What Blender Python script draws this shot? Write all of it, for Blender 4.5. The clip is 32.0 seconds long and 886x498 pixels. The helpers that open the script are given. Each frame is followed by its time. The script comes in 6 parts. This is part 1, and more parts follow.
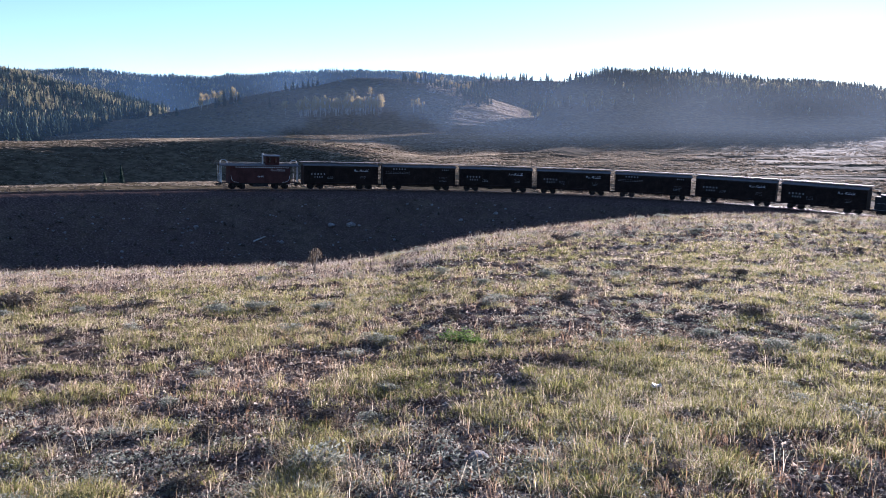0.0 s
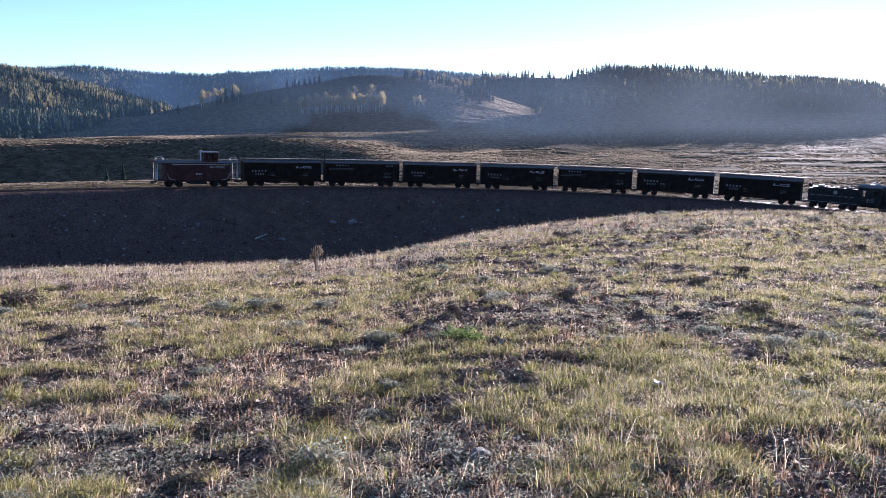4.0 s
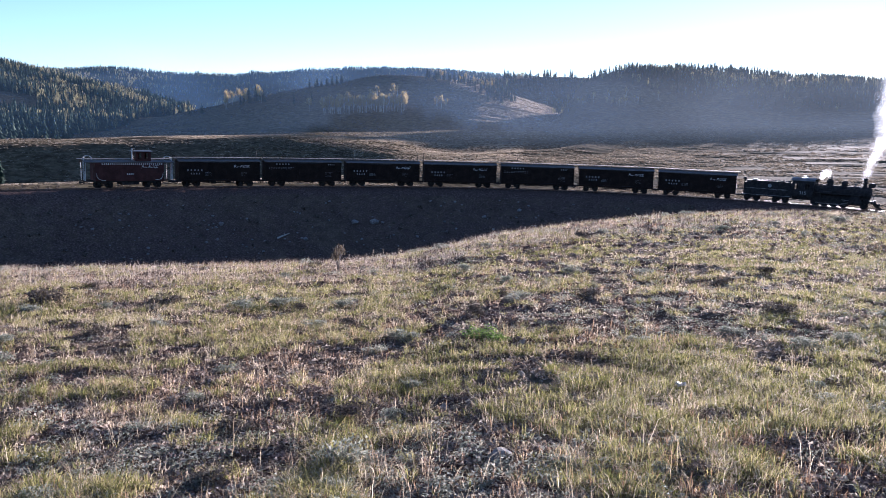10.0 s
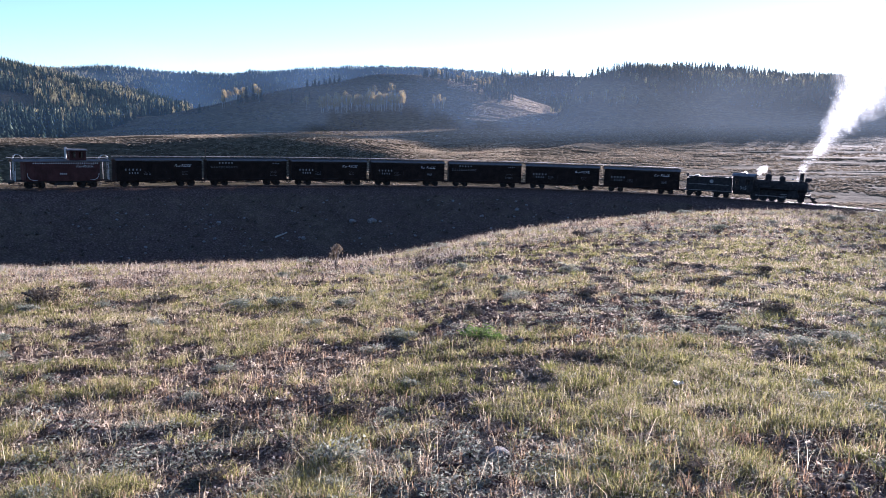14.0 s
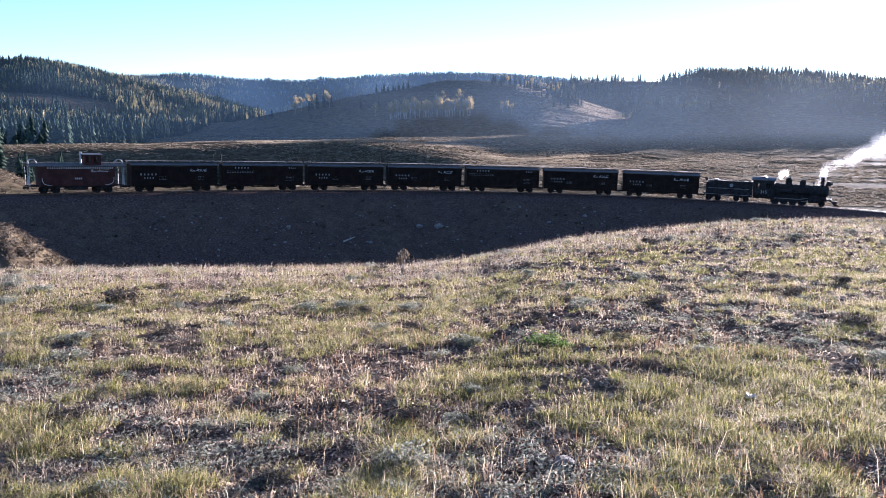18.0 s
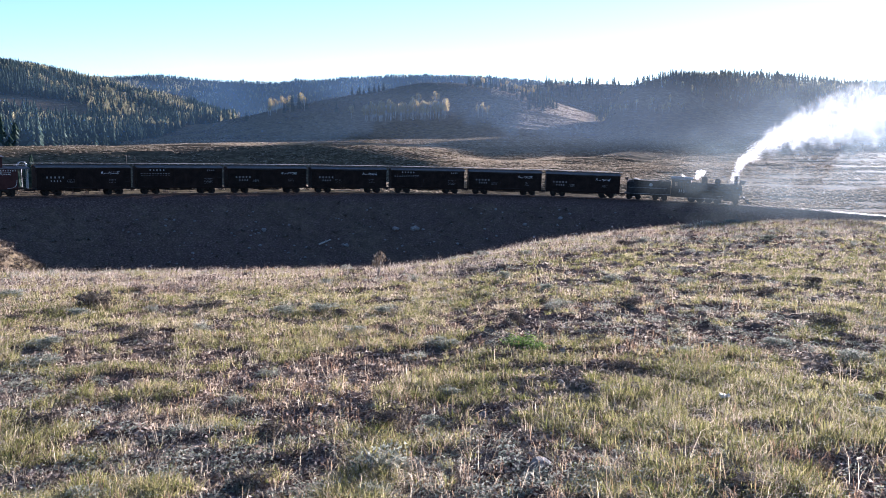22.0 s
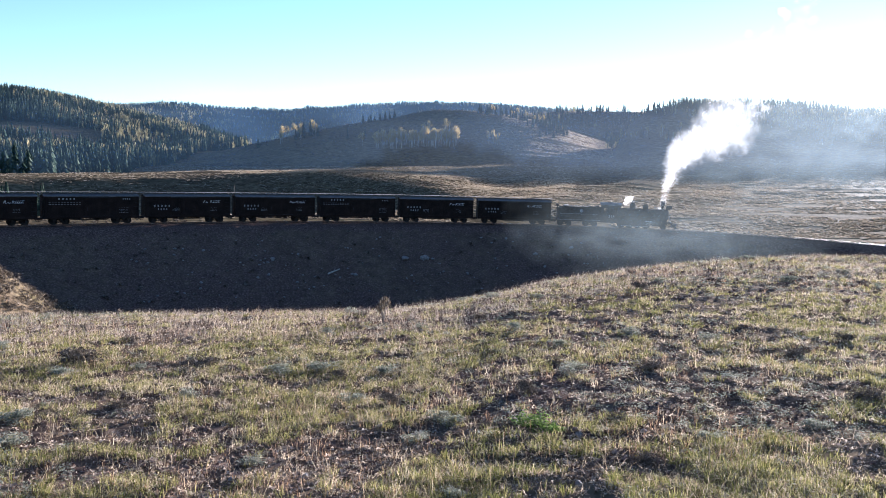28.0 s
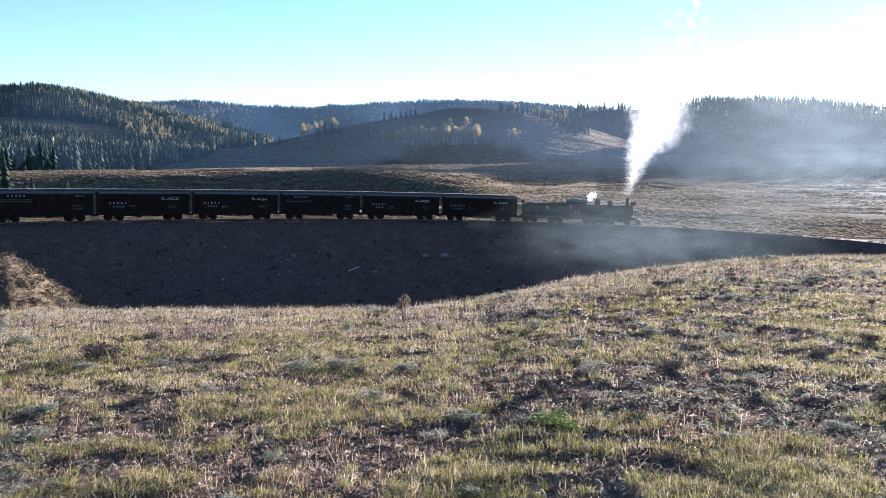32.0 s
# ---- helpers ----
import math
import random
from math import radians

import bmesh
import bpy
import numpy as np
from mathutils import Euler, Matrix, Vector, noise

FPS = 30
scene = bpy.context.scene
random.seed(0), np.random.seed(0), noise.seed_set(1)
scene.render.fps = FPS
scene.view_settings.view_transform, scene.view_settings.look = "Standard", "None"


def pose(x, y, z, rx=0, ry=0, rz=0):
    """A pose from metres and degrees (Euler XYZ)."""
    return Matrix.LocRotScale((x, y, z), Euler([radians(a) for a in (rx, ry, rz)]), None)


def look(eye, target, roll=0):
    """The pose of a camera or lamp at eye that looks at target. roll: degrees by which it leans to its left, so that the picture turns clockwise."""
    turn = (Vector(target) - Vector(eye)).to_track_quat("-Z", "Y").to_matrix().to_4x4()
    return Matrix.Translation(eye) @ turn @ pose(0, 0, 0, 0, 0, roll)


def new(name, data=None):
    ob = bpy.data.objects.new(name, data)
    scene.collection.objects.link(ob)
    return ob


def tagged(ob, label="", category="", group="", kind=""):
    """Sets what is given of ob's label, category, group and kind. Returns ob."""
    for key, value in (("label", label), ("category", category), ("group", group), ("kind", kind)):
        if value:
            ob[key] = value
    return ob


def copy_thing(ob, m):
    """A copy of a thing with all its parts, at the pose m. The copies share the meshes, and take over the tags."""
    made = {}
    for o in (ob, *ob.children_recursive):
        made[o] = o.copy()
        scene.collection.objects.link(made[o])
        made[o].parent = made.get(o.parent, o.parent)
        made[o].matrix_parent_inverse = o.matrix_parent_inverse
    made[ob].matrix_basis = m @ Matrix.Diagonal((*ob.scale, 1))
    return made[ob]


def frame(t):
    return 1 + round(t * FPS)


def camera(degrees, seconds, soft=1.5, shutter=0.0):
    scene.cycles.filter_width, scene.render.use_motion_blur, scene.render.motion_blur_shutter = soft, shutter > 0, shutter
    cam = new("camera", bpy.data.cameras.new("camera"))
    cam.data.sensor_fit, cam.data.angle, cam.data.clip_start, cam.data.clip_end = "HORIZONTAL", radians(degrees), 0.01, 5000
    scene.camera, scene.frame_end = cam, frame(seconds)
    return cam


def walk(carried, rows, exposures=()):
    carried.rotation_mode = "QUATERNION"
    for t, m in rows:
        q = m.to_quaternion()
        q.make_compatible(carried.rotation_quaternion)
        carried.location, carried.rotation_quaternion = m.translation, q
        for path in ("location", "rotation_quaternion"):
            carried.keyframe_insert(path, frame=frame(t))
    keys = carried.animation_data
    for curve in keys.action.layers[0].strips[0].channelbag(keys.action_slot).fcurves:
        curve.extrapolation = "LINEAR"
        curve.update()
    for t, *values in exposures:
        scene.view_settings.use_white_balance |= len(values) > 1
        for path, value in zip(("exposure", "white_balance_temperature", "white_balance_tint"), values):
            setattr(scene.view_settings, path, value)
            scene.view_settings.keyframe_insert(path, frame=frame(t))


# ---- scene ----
# The camera stands on a grassy knoll inside the curve and pans by hand; late in the clip it is lifted and held forward.
PATH = [
    (0, 0.00, 0.00, 8.77, 81.18, -0.00, -0.11),
    (0.5, 0.00, 0.00, 8.77, 81.09, -0.01, 0.07),
    (1, 0.00, 0.00, 8.77, 81.04, 0.07, 0.08),
    (1.5, 0.00, 0.00, 8.77, 80.99, 0.10, 0.04),
    (2, 0.00, 0.00, 8.77, 80.99, 0.00, -0.00),
    (2.5, 0.00, 0.00, 8.77, 80.99, 0.03, -0.01),
    (3, 0.00, 0.00, 8.77, 80.99, 0.05, -0.00),
    (3.5, 0.00, 0.00, 8.77, 80.99, 0.05, -0.00),
    (5.5, 0.00, 0.00, 8.77, 80.98, 0.09, -0.00),
    (6, 0.00, 0.00, 8.77, 80.99, 0.03, -0.01),
    (6.5, 0.00, 0.00, 8.77, 80.98, 0.06, 0.01),
    (7, 0.00, 0.00, 8.77, 81.00, 0.04, 0.18),
    (7.5, 0.00, 0.00, 8.77, 80.97, 0.09, 0.45),
    (8, 0.00, 0.00, 8.77, 80.99, 0.10, 1.60),
    (8.5, 0.00, 0.00, 8.77, 80.96, 0.18, 1.48),
    (9, 0.00, 0.00, 8.77, 80.97, 0.16, 1.52),
    (9.5, 0.00, 0.00, 8.77, 80.97, 0.14, 1.51),
    (10, 0.00, 0.00, 8.77, 80.97, 0.14, 1.50),
    (10.5, 0.00, 0.00, 8.77, 80.96, 0.18, 1.48),
    (11, 0.00, 0.00, 8.77, 80.97, 0.18, 1.48),
    (11.5, 0.00, 0.00, 8.77, 80.97, 0.14, 1.45),
    (12, 0.00, 0.00, 8.77, 80.96, 0.18, 1.43),
    (12.5, 0.00, 0.00, 8.77, 80.97, 0.15, 1.36),
    (13, 0.00, 0.00, 8.77, 80.96, 0.15, 1.39),
    (13.5, 0.00, 0.00, 8.77, 80.90, 0.18, 1.41),
    (14, 0.00, 0.00, 8.77, 80.91, 0.14, 1.34),
    (14.5, 0.00, 0.00, 8.77, 80.86, 0.14, 1.51),
    (16.5, 0.00, 0.00, 8.77, 81.26, 0.28, 5.90),
    (17, 0.00, 0.00, 8.77, 81.24, 0.25, 5.95),
    (17.5, 0.00, 0.00, 8.77, 81.24, 0.25, 5.95),
    (18, 0.00, 0.00, 8.77, 81.32, 0.20, 6.00),
    (18.5, 0.00, 0.00, 8.77, 81.29, 0.29, 5.99),
    (19, 0.00, 0.00, 8.77, 81.32, 0.13, 6.44),
    (19.5, 0.00, 0.00, 8.77, 81.27, 0.29, 6.60),
    (20, 0.00, 0.00, 8.77, 81.25, 0.32, 6.12),
    (20.5, 0.00, 0.00, 8.77, 81.30, 0.19, 4.33),
    (21, 0.00, 0.00, 8.77, 81.40, 0.26, 4.36),
    (21.5, 0.00, 0.00, 8.77, 81.45, 0.25, 4.31),
    (22, 0.00, 0.00, 8.77, 81.48, 0.14, 4.33),
    (22.5, 0.00, 0.00, 8.77, 81.49, 0.12, 4.30),
    (23, 0.00, 0.00, 8.77, 81.50, 0.16, 4.19),
    (23.5, 0.00, 0.64, 9.01, 82.54, 0.04, 4.98),
    (24, 0.00, 0.80, 9.07, 83.01, 0.27, 4.99),
    (24.5, 0.00, 0.80, 9.07, 83.35, 0.16, 4.72),
    (25, 0.00, 0.80, 9.07, 83.57, 0.12, 4.74),
    (25.5, 0.00, 0.80, 9.07, 83.53, 0.15, 4.93),
    (27.5, 0.00, 0.80, 9.07, 83.33, 0.08, 5.02),
    (28, 0.00, 0.80, 9.07, 83.29, 0.07, 5.07),
    (28.5, 0.00, 0.80, 9.07, 83.28, 0.08, 5.14),
    (29, 0.00, 0.80, 9.07, 83.23, 0.01, 5.39),
    (29.5, 0.00, 0.80, 9.07, 83.20, -0.08, 5.98),
    (30, 0.00, 0.80, 9.07, 83.20, -0.12, 6.26),
    (30.5, 0.00, 0.80, 9.07, 83.15, -0.12, 6.59),
    (31, 0.00, 0.80, 9.07, 83.15, -0.07, 6.55),
    (31.5, 0.00, 0.80, 9.07, 83.14, -0.05, 6.51),
    (32, 0.00, 0.80, 9.07, 83.15, -0.03, 6.50),
]
EXPOSURES = [(0, 2.36, 5450, 27), (13, 2.42, 5450, 27), (16.5, 2.66, 5500, 26), (20, 2.66, 5500, 26), (23, 2.6, 5450, 22), (24, 2.66, 5580, 20), (32, 2.6, 5580, 19)]
cam = camera(56.57, 32.0, soft=0.78)
walk(cam, [(t, pose(x, y, z, rx, ry, rz)) for t, x, y, z, rx, ry, rz in PATH], EXPOSURES)

# ---- light: low morning sun ahead, beyond the wooded ridge ----
SUN_AZ, SUN_EL = 24.5, 5.6
world = bpy.data.worlds.new("sky")
scene.world = world
world.use_nodes = True
wn = world.node_tree.nodes
sky = wn.new("ShaderNodeTexSky")
sky.sky_type = "NISHITA"
sky.sun_disc = False
sky.sun_elevation = radians(SUN_EL)
sky.sun_rotation = radians(SUN_AZ)
sky.altitude = 3000
sky.air_density = 1.0
sky.dust_density = 0.2
sky.ozone_density = 1.7
wn["Background"].inputs["Strength"].default_value = 0.055
world.node_tree.links.new(sky.outputs["Color"], wn["Background"].inputs["Color"])
sun = new("sun", bpy.data.lights.new("sun", "SUN"))
sun.data.energy = 5.0
sun.data.angle = radians(0.5)
sun.data.color = (1.0, 0.90, 0.76)
SUN_DIR = Vector((math.sin(radians(SUN_AZ)) * math.cos(radians(SUN_EL)),
                  math.cos(radians(SUN_AZ)) * math.cos(radians(SUN_EL)), math.sin(radians(SUN_EL))))
sun.matrix_world = look((60, 60, 60), Vector((60, 60, 60)) - SUN_DIR)


# ---- materials ----
def surface(name, colours, scale=3.0, rough=0.85, metal=0.0, bump=0.3, fine=30.0, space="Object", island=0.0,
            leaf=0.0, spec=0.3, height=0.02):
    """A procedural surface: a ramp of colours over noise at two scales, with relief. leaf: share of light let through."""
    m = bpy.data.materials.new(name)
    m.use_nodes = True
    nt = m.node_tree
    n, link = nt.nodes, nt.links.new
    b = n["Principled BSDF"]
    b.inputs["Roughness"].default_value = rough
    b.inputs["Metallic"].default_value = metal
    b.inputs["Specular IOR Level"].default_value = spec
    tc = n.new("ShaderNodeTexCoord")
    n1 = n.new("ShaderNodeTexNoise")
    n1.inputs["Scale"].default_value = scale
    n1.inputs["Detail"].default_value = 6
    n1.inputs["Roughness"].default_value = 0.6
    n2 = n.new("ShaderNodeTexNoise")
    n2.inputs["Scale"].default_value = fine
    n2.inputs["Detail"].default_value = 4
    for q in (n1, n2):
        link(tc.outputs[space], q.inputs["Vector"])
    mix = n.new("ShaderNodeMath")
    mix.operation = "MULTIPLY_ADD"
    mix.inputs[1].default_value = 0.45
    link(n2.outputs["Fac"], mix.inputs[0])
    half = n.new("ShaderNodeMath")
    half.operation = "MULTIPLY_ADD"
    half.inputs[1].default_value = 1.1
    half.inputs[2].default_value = -0.275
    link(n1.outputs["Fac"], half.inputs[0])
    link(half.outputs[0], mix.inputs[2])
    fac = mix.outputs[0]
    if island:
        g = n.new("ShaderNodeNewGeometry")
        add = n.new("ShaderNodeMath")
        add.operation = "MULTIPLY_ADD"
        add.inputs[1].default_value = island
        link(g.outputs["Random Per Island"], add.inputs[0])
        sub = n.new("ShaderNodeMath")
        sub.operation = "SUBTRACT"
        sub.inputs[1].default_value = island / 2
        link(fac, sub.inputs[0])
        link(sub.outputs[0], add.inputs[2])
        fac = add.outputs[0]
    ramp = n.new("ShaderNodeValToRGB")
    els = ramp.color_ramp.elements
    k = len(colours)
    for i, c in enumerate(colours):
        at = 0.25 + 0.5 * i / max(1, k - 1)
        e = els[i] if i < 2 else els.new(at)
        e.position = at
        e.color = (*c, 1)
    link(fac, ramp.inputs[0])
    link(ramp.outputs[0], b.inputs["Base Color"])
    if bump:
        bp = n.new("ShaderNodeBump")
        bp.inputs["Strength"].default_value = bump
        bp.inputs["Distance"].default_value = height
        link(mix.outputs[0], bp.inputs["Height"])
        link(bp.outputs[0], b.inputs["Normal"])
    if leaf:
        tr = n.new("ShaderNodeBsdfTranslucent")
        link(ramp.outputs[0], tr.inputs["Color"])
        ms = n.new("ShaderNodeMixShader")
        ms.inputs[0].default_value = leaf
        link(b.outputs[0], ms.inputs[1])
        link(tr.outputs[0], ms.inputs[2])
        link(ms.outputs[0], n["Material Output"].inputs[0])
    return m


def ground_material():
    """Soil, gravel and short dry grass, mixed by the cover attribute and by noise at three scales."""
    m = bpy.data.materials.new("ground")
    m.use_nodes = True
    nt = m.node_tree
    n, link = nt.nodes, nt.links.new
    b = n["Principled BSDF"]
    b.inputs["Roughness"].default_value = 0.95
    b.inputs["Specular IOR Level"].default_value = 0.0009
    tc = n.new("ShaderNodeTexCoord")

    def nz(scale, detail=6):
        q = n.new("ShaderNodeTexNoise")
        q.inputs["Scale"].default_value = scale
        q.inputs["Detail"].default_value = detail
        q.inputs["Roughness"].default_value = 0.62
        link(tc.outputs["Object"], q.inputs["Vector"])
        return q

    def ramp(src, stops):
        r = n.new("ShaderNodeValToRGB")
        els = r.color_ramp.elements
        for i, (at, c) in enumerate(stops):
            e = els[i] if i < 2 else els.new(at)
            e.position, e.color = at, (*c, 1)
        link(src, r.inputs[0])
        return r

    soil = ramp(nz(6.0, 8).outputs["Fac"], [(0.32, (0.045, 0.030, 0.026)), (0.52, (0.102, 0.069, 0.059)), (0.70, (0.21, 0.154, 0.130))])
    grass = ramp(nz(0.35, 10).outputs["Fac"], [(0.34, (0.078, 0.061, 0.037)), (0.5, (0.142, 0.111, 0.067)), (0.66, (0.220, 0.174, 0.107))])
    tuft = ramp(nz(0.9, 8).outputs["Fac"], [(0.45, (1, 1, 1)), (0.58, (0.35, 0.38, 0.33))])
    mul = n.new("ShaderNodeMix")
    mul.data_type, mul.blend_type = "RGBA", "MULTIPLY"
    mul.inputs["Factor"].default_value = 0.8
    link(grass.outputs[0], mul.inputs["A"])
    link(tuft.outputs[0], mul.inputs["B"])
    at = n.new("ShaderNodeAttribute")
    at.attribute_name = "cover"
    pick = n.new("ShaderNodeMath")
    pick.operation = "MULTIPLY_ADD"
    link(nz(1.7, 6).outputs["Fac"], pick.inputs[0])
    pick.inputs[1].default_value = 1.2
    half = n.new("ShaderNodeMath")
    half.operation = "MULTIPLY_ADD"
    half.inputs[1].default_value = 1.4
    half.inputs[2].default_value = -0.8
    link(at.outputs["Fac"], half.inputs[0])
    link(half.outputs[0], pick.inputs[2])
    pick.use_clamp = True
    mx = n.new("ShaderNodeMix")
    mx.data_type = "RGBA"
    link(pick.outputs[0], mx.inputs["Factor"])
    link(soil.outputs[0], mx.inputs["A"])
    link(mul.outputs["Result"], mx.inputs["B"])
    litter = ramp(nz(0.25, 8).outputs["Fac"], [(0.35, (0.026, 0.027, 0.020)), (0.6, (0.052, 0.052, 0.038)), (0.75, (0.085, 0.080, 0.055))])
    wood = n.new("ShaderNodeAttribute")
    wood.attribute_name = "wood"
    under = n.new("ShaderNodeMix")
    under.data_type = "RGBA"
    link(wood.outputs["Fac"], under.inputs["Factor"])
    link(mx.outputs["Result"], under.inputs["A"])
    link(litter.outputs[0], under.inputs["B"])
    link(under.outputs["Result"], b.inputs["Base Color"])
    bp = n.new("ShaderNodeBump")
    bp.inputs["Strength"].default_value = 0.8
    bp.inputs["Distance"].default_value = 0.05
    link(nz(1.3, 9).outputs["Fac"], bp.inputs["Height"])
    link(bp.outputs[0], b.inputs["Normal"])
    return m


M_GROUND = ground_material()
M_BOX = surface("boxcar_paint", [(0.009, 0.006, 0.005), (0.017, 0.011, 0.009), (0.030, 0.019, 0.015)], 1.2, 0.8, bump=0.2, fine=40, spec=0.12)
M_ROOF = surface("roof_paint", [(0.04, 0.035, 0.034), (0.085, 0.075, 0.07), (0.15, 0.135, 0.13)], 2.0, 0.5, bump=0.2)
M_BOARD = surface("grey_board", [(0.16, 0.14, 0.12), (0.28, 0.25, 0.22), (0.42, 0.39, 0.35)], 4.0, 0.8)
M_CABOOSE = surface("caboose_paint", [(0.042, 0.018, 0.016), (0.062, 0.026, 0.023), (0.088, 0.037, 0.032)], 1.5, 0.75, bump=0.1, spec=0.12)
M_IRON = surface("black_iron", [(0.012, 0.011, 0.011), (0.028, 0.026, 0.026), (0.05, 0.045, 0.04)], 3.0, 0.85, metal=0.0, bump=0.15, spec=0.12)
M_STEEL = surface("worn_steel", [(0.10, 0.095, 0.09), (0.18, 0.175, 0.17), (0.3, 0.29, 0.28)], 6.0, 0.6, metal=0.7, bump=0.05)
M_WHITE = surface("white_lettering", [(0.55, 0.54, 0.52), (0.70, 0.69, 0.66), (0.80, 0.79, 0.77)], 8.0, 0.7, bump=0)
M_WORN = surface("worn_lettering", [(0.16, 0.16, 0.16), (0.26, 0.26, 0.25), (0.36, 0.35, 0.34)], 8.0, 0.8, bump=0)
M_RAILW = surface("white_rail_paint", [(0.36, 0.35, 0.33), (0.50, 0.49, 0.46), (0.62, 0.60, 0.57)], 6.0, 0.5, bump=0)
M_TIE = surface("tie_wood", [(0.03, 0.025, 0.022), (0.055, 0.045, 0.04), (0.10, 0.085, 0.075)], 5.0, 0.95, spec=0.0)
M_RUST = surface("rusty_rail", [(0.07, 0.04, 0.03), (0.13, 0.08, 0.06), (0.2, 0.15, 0.12)], 5.0, 0.6, metal=0.3)
M_NEEDLE = surface("spruce_needles", [(0.022, 0.036, 0.027), (0.038, 0.056, 0.042), (0.060, 0.077, 0.056)], 0.6, 0.95, bump=0, fine=4, island=0.6, leaf=0.06, spec=0.0)
M_ASPEN = surface("aspen_leaves", [(0.26, 0.19, 0.09), (0.38, 0.29, 0.13), (0.50, 0.40, 0.20)], 0.5, 0.9, bump=0, fine=6, island=0.5, leaf=0.3, spec=0.0)
M_PALEASPEN = surface("pale_aspen_leaves", [(0.15, 0.125, 0.065), (0.27, 0.235, 0.12), (0.42, 0.37, 0.20)], 0.5, 0.9, bump=0, fine=6, island=0.5, leaf=0.2, spec=0.0)
M_PANE = bpy.data.materials.new("clear_glass")
M_PANE.use_nodes = True
M_PANE.node_tree.nodes["Principled BSDF"].inputs["Transmission Weight"].default_value = 1.0
M_PANE.node_tree.nodes["Principled BSDF"].inputs["Roughness"].default_value = 0.02
M_PANE.node_tree.nodes["Principled BSDF"].inputs["IOR"].default_value = 1.05
M_BARK = surface("pale_bark", [(0.18, 0.16, 0.13), (0.38, 0.35, 0.30), (0.50, 0.48, 0.43)], 6.0, 0.8)
M_TRUNK = surface("dark_bark", [(0.05, 0.04, 0.03), (0.10, 0.08, 0.06), (0.15, 0.12, 0.10)], 6.0, 0.9)
M_GLASS = surface("dark_window", [(0.02, 0.025, 0.03), (0.03, 0.035, 0.04), (0.05, 0.055, 0.06)], 2.0, 0.08, bump=0, spec=0.6)


# ---- mesh building ----
class Geo:
    """Collects corners and faces of one mesh."""

    def __init__(self):
        self.v, self.f = [], []

    def quad_strip(self, rings, closed=True, caps=True):
        base, k = len(self.v), len(rings[0])
        for ring in rings:
            self.v += [tuple(p) for p in ring]
        for i in range(len(rings) - 1):
            for j in range(k if closed else k - 1):
                a, b = base + i * k + j, base + i * k + (j + 1) % k
                self.f.append((a, b, b + k, a + k))
        if caps and closed:
            self.f.append(tuple(base + j for j in reversed(range(k))))
            self.f.append(tuple(base + (len(rings) - 1) * k + j for j in range(k)))
        return self

    def box(self, x0, x1, y0, y1, z0, z1, taper=0.0):
        t = taper
        return self.quad_strip([[(x0, y0, z0), (x1, y0, z0), (x1, y1, z0), (x0, y1, z0)],
                                [(x0 + t, y0 + t, z1), (x1 - t, y0 + t, z1), (x1 - t, y1 - t, z1), (x0 + t, y1 - t, z1)]])

    def rod(self, a, b, r, n=8, r2=None):
        a, b = Vector(a), Vector(b)
        d = (b - a).normalized()
        u = d.orthogonal().normalized()
        w = d.cross(u)
        r2 = r if r2 is None else r2
        ring = [u * math.cos(2 * math.pi * i / n) + w * math.sin(2 * math.pi * i / n) for i in range(n)]
        return self.quad_strip([[a + q * r for q in ring], [b + q * r2 for q in ring]])

    def lathe(self, centre, axis, profile, n=16):
        """profile: (along the axis, radius) pairs."""
        c, d = Vector(centre), Vector(axis).normalized()
        u = d.orthogonal().normalized()
        w = d.cross(u)
        ring = [u * math.cos(2 * math.pi * i / n) + w * math.sin(2 * math.pi * i / n) for i in range(n)]
        return self.quad_strip([[c + d * h + q * r for q in ring] for h, r in profile])

    def pipe(self, points, r, n=6):
        for a, b in zip(points[:-1], points[1:]):
            self.rod(a, b, r, n)
        return self

    def prism(self, outline, y0, y1):
        """An outline in x and z, drawn out along y."""
        return self.quad_strip([[(x, y0, z) for x, z in outline], [(x, y1, z) for x, z in outline]])

    def mesh(self, name, material, smooth=False):
        me = bpy.data.meshes.new(name)
        me.from_pydata(self.v, [], self.f)
        me.materials.append(material)
        if smooth:
            me.polygons.foreach_set("use_smooth", [True] * len(me.polygons))
        me.update()
        return me


def part(name, geo, material, parent, label="", at=None, smooth=False):
    ob = new(name, geo.mesh(name, material, smooth) if isinstance(geo, Geo) else geo)
    ob.parent = parent
    if at is not None:
        ob.matrix_basis = at
    return tagged(ob, label)


def array_mesh(name, verts, faces, material):
    """A mesh from number arrays: verts (n, 3), faces (m, k) all of k corners."""
    me = bpy.data.meshes.new(name)
    k = faces.shape[1]
    me.vertices.add(len(verts))
    me.vertices.foreach_set("co", np.ascontiguousarray(verts, dtype=np.float32).ravel())
    me.loops.add(faces.size)
    me.loops.foreach_set("vertex_index", np.ascontiguousarray(faces, dtype=np.int32).ravel())
    me.polygons.add(len(faces))
    me.polygons.foreach_set("loop_start", np.arange(len(faces), dtype=np.int32) * k)
    me.materials.append(material)
    me.update(calc_edges=True)
    return me


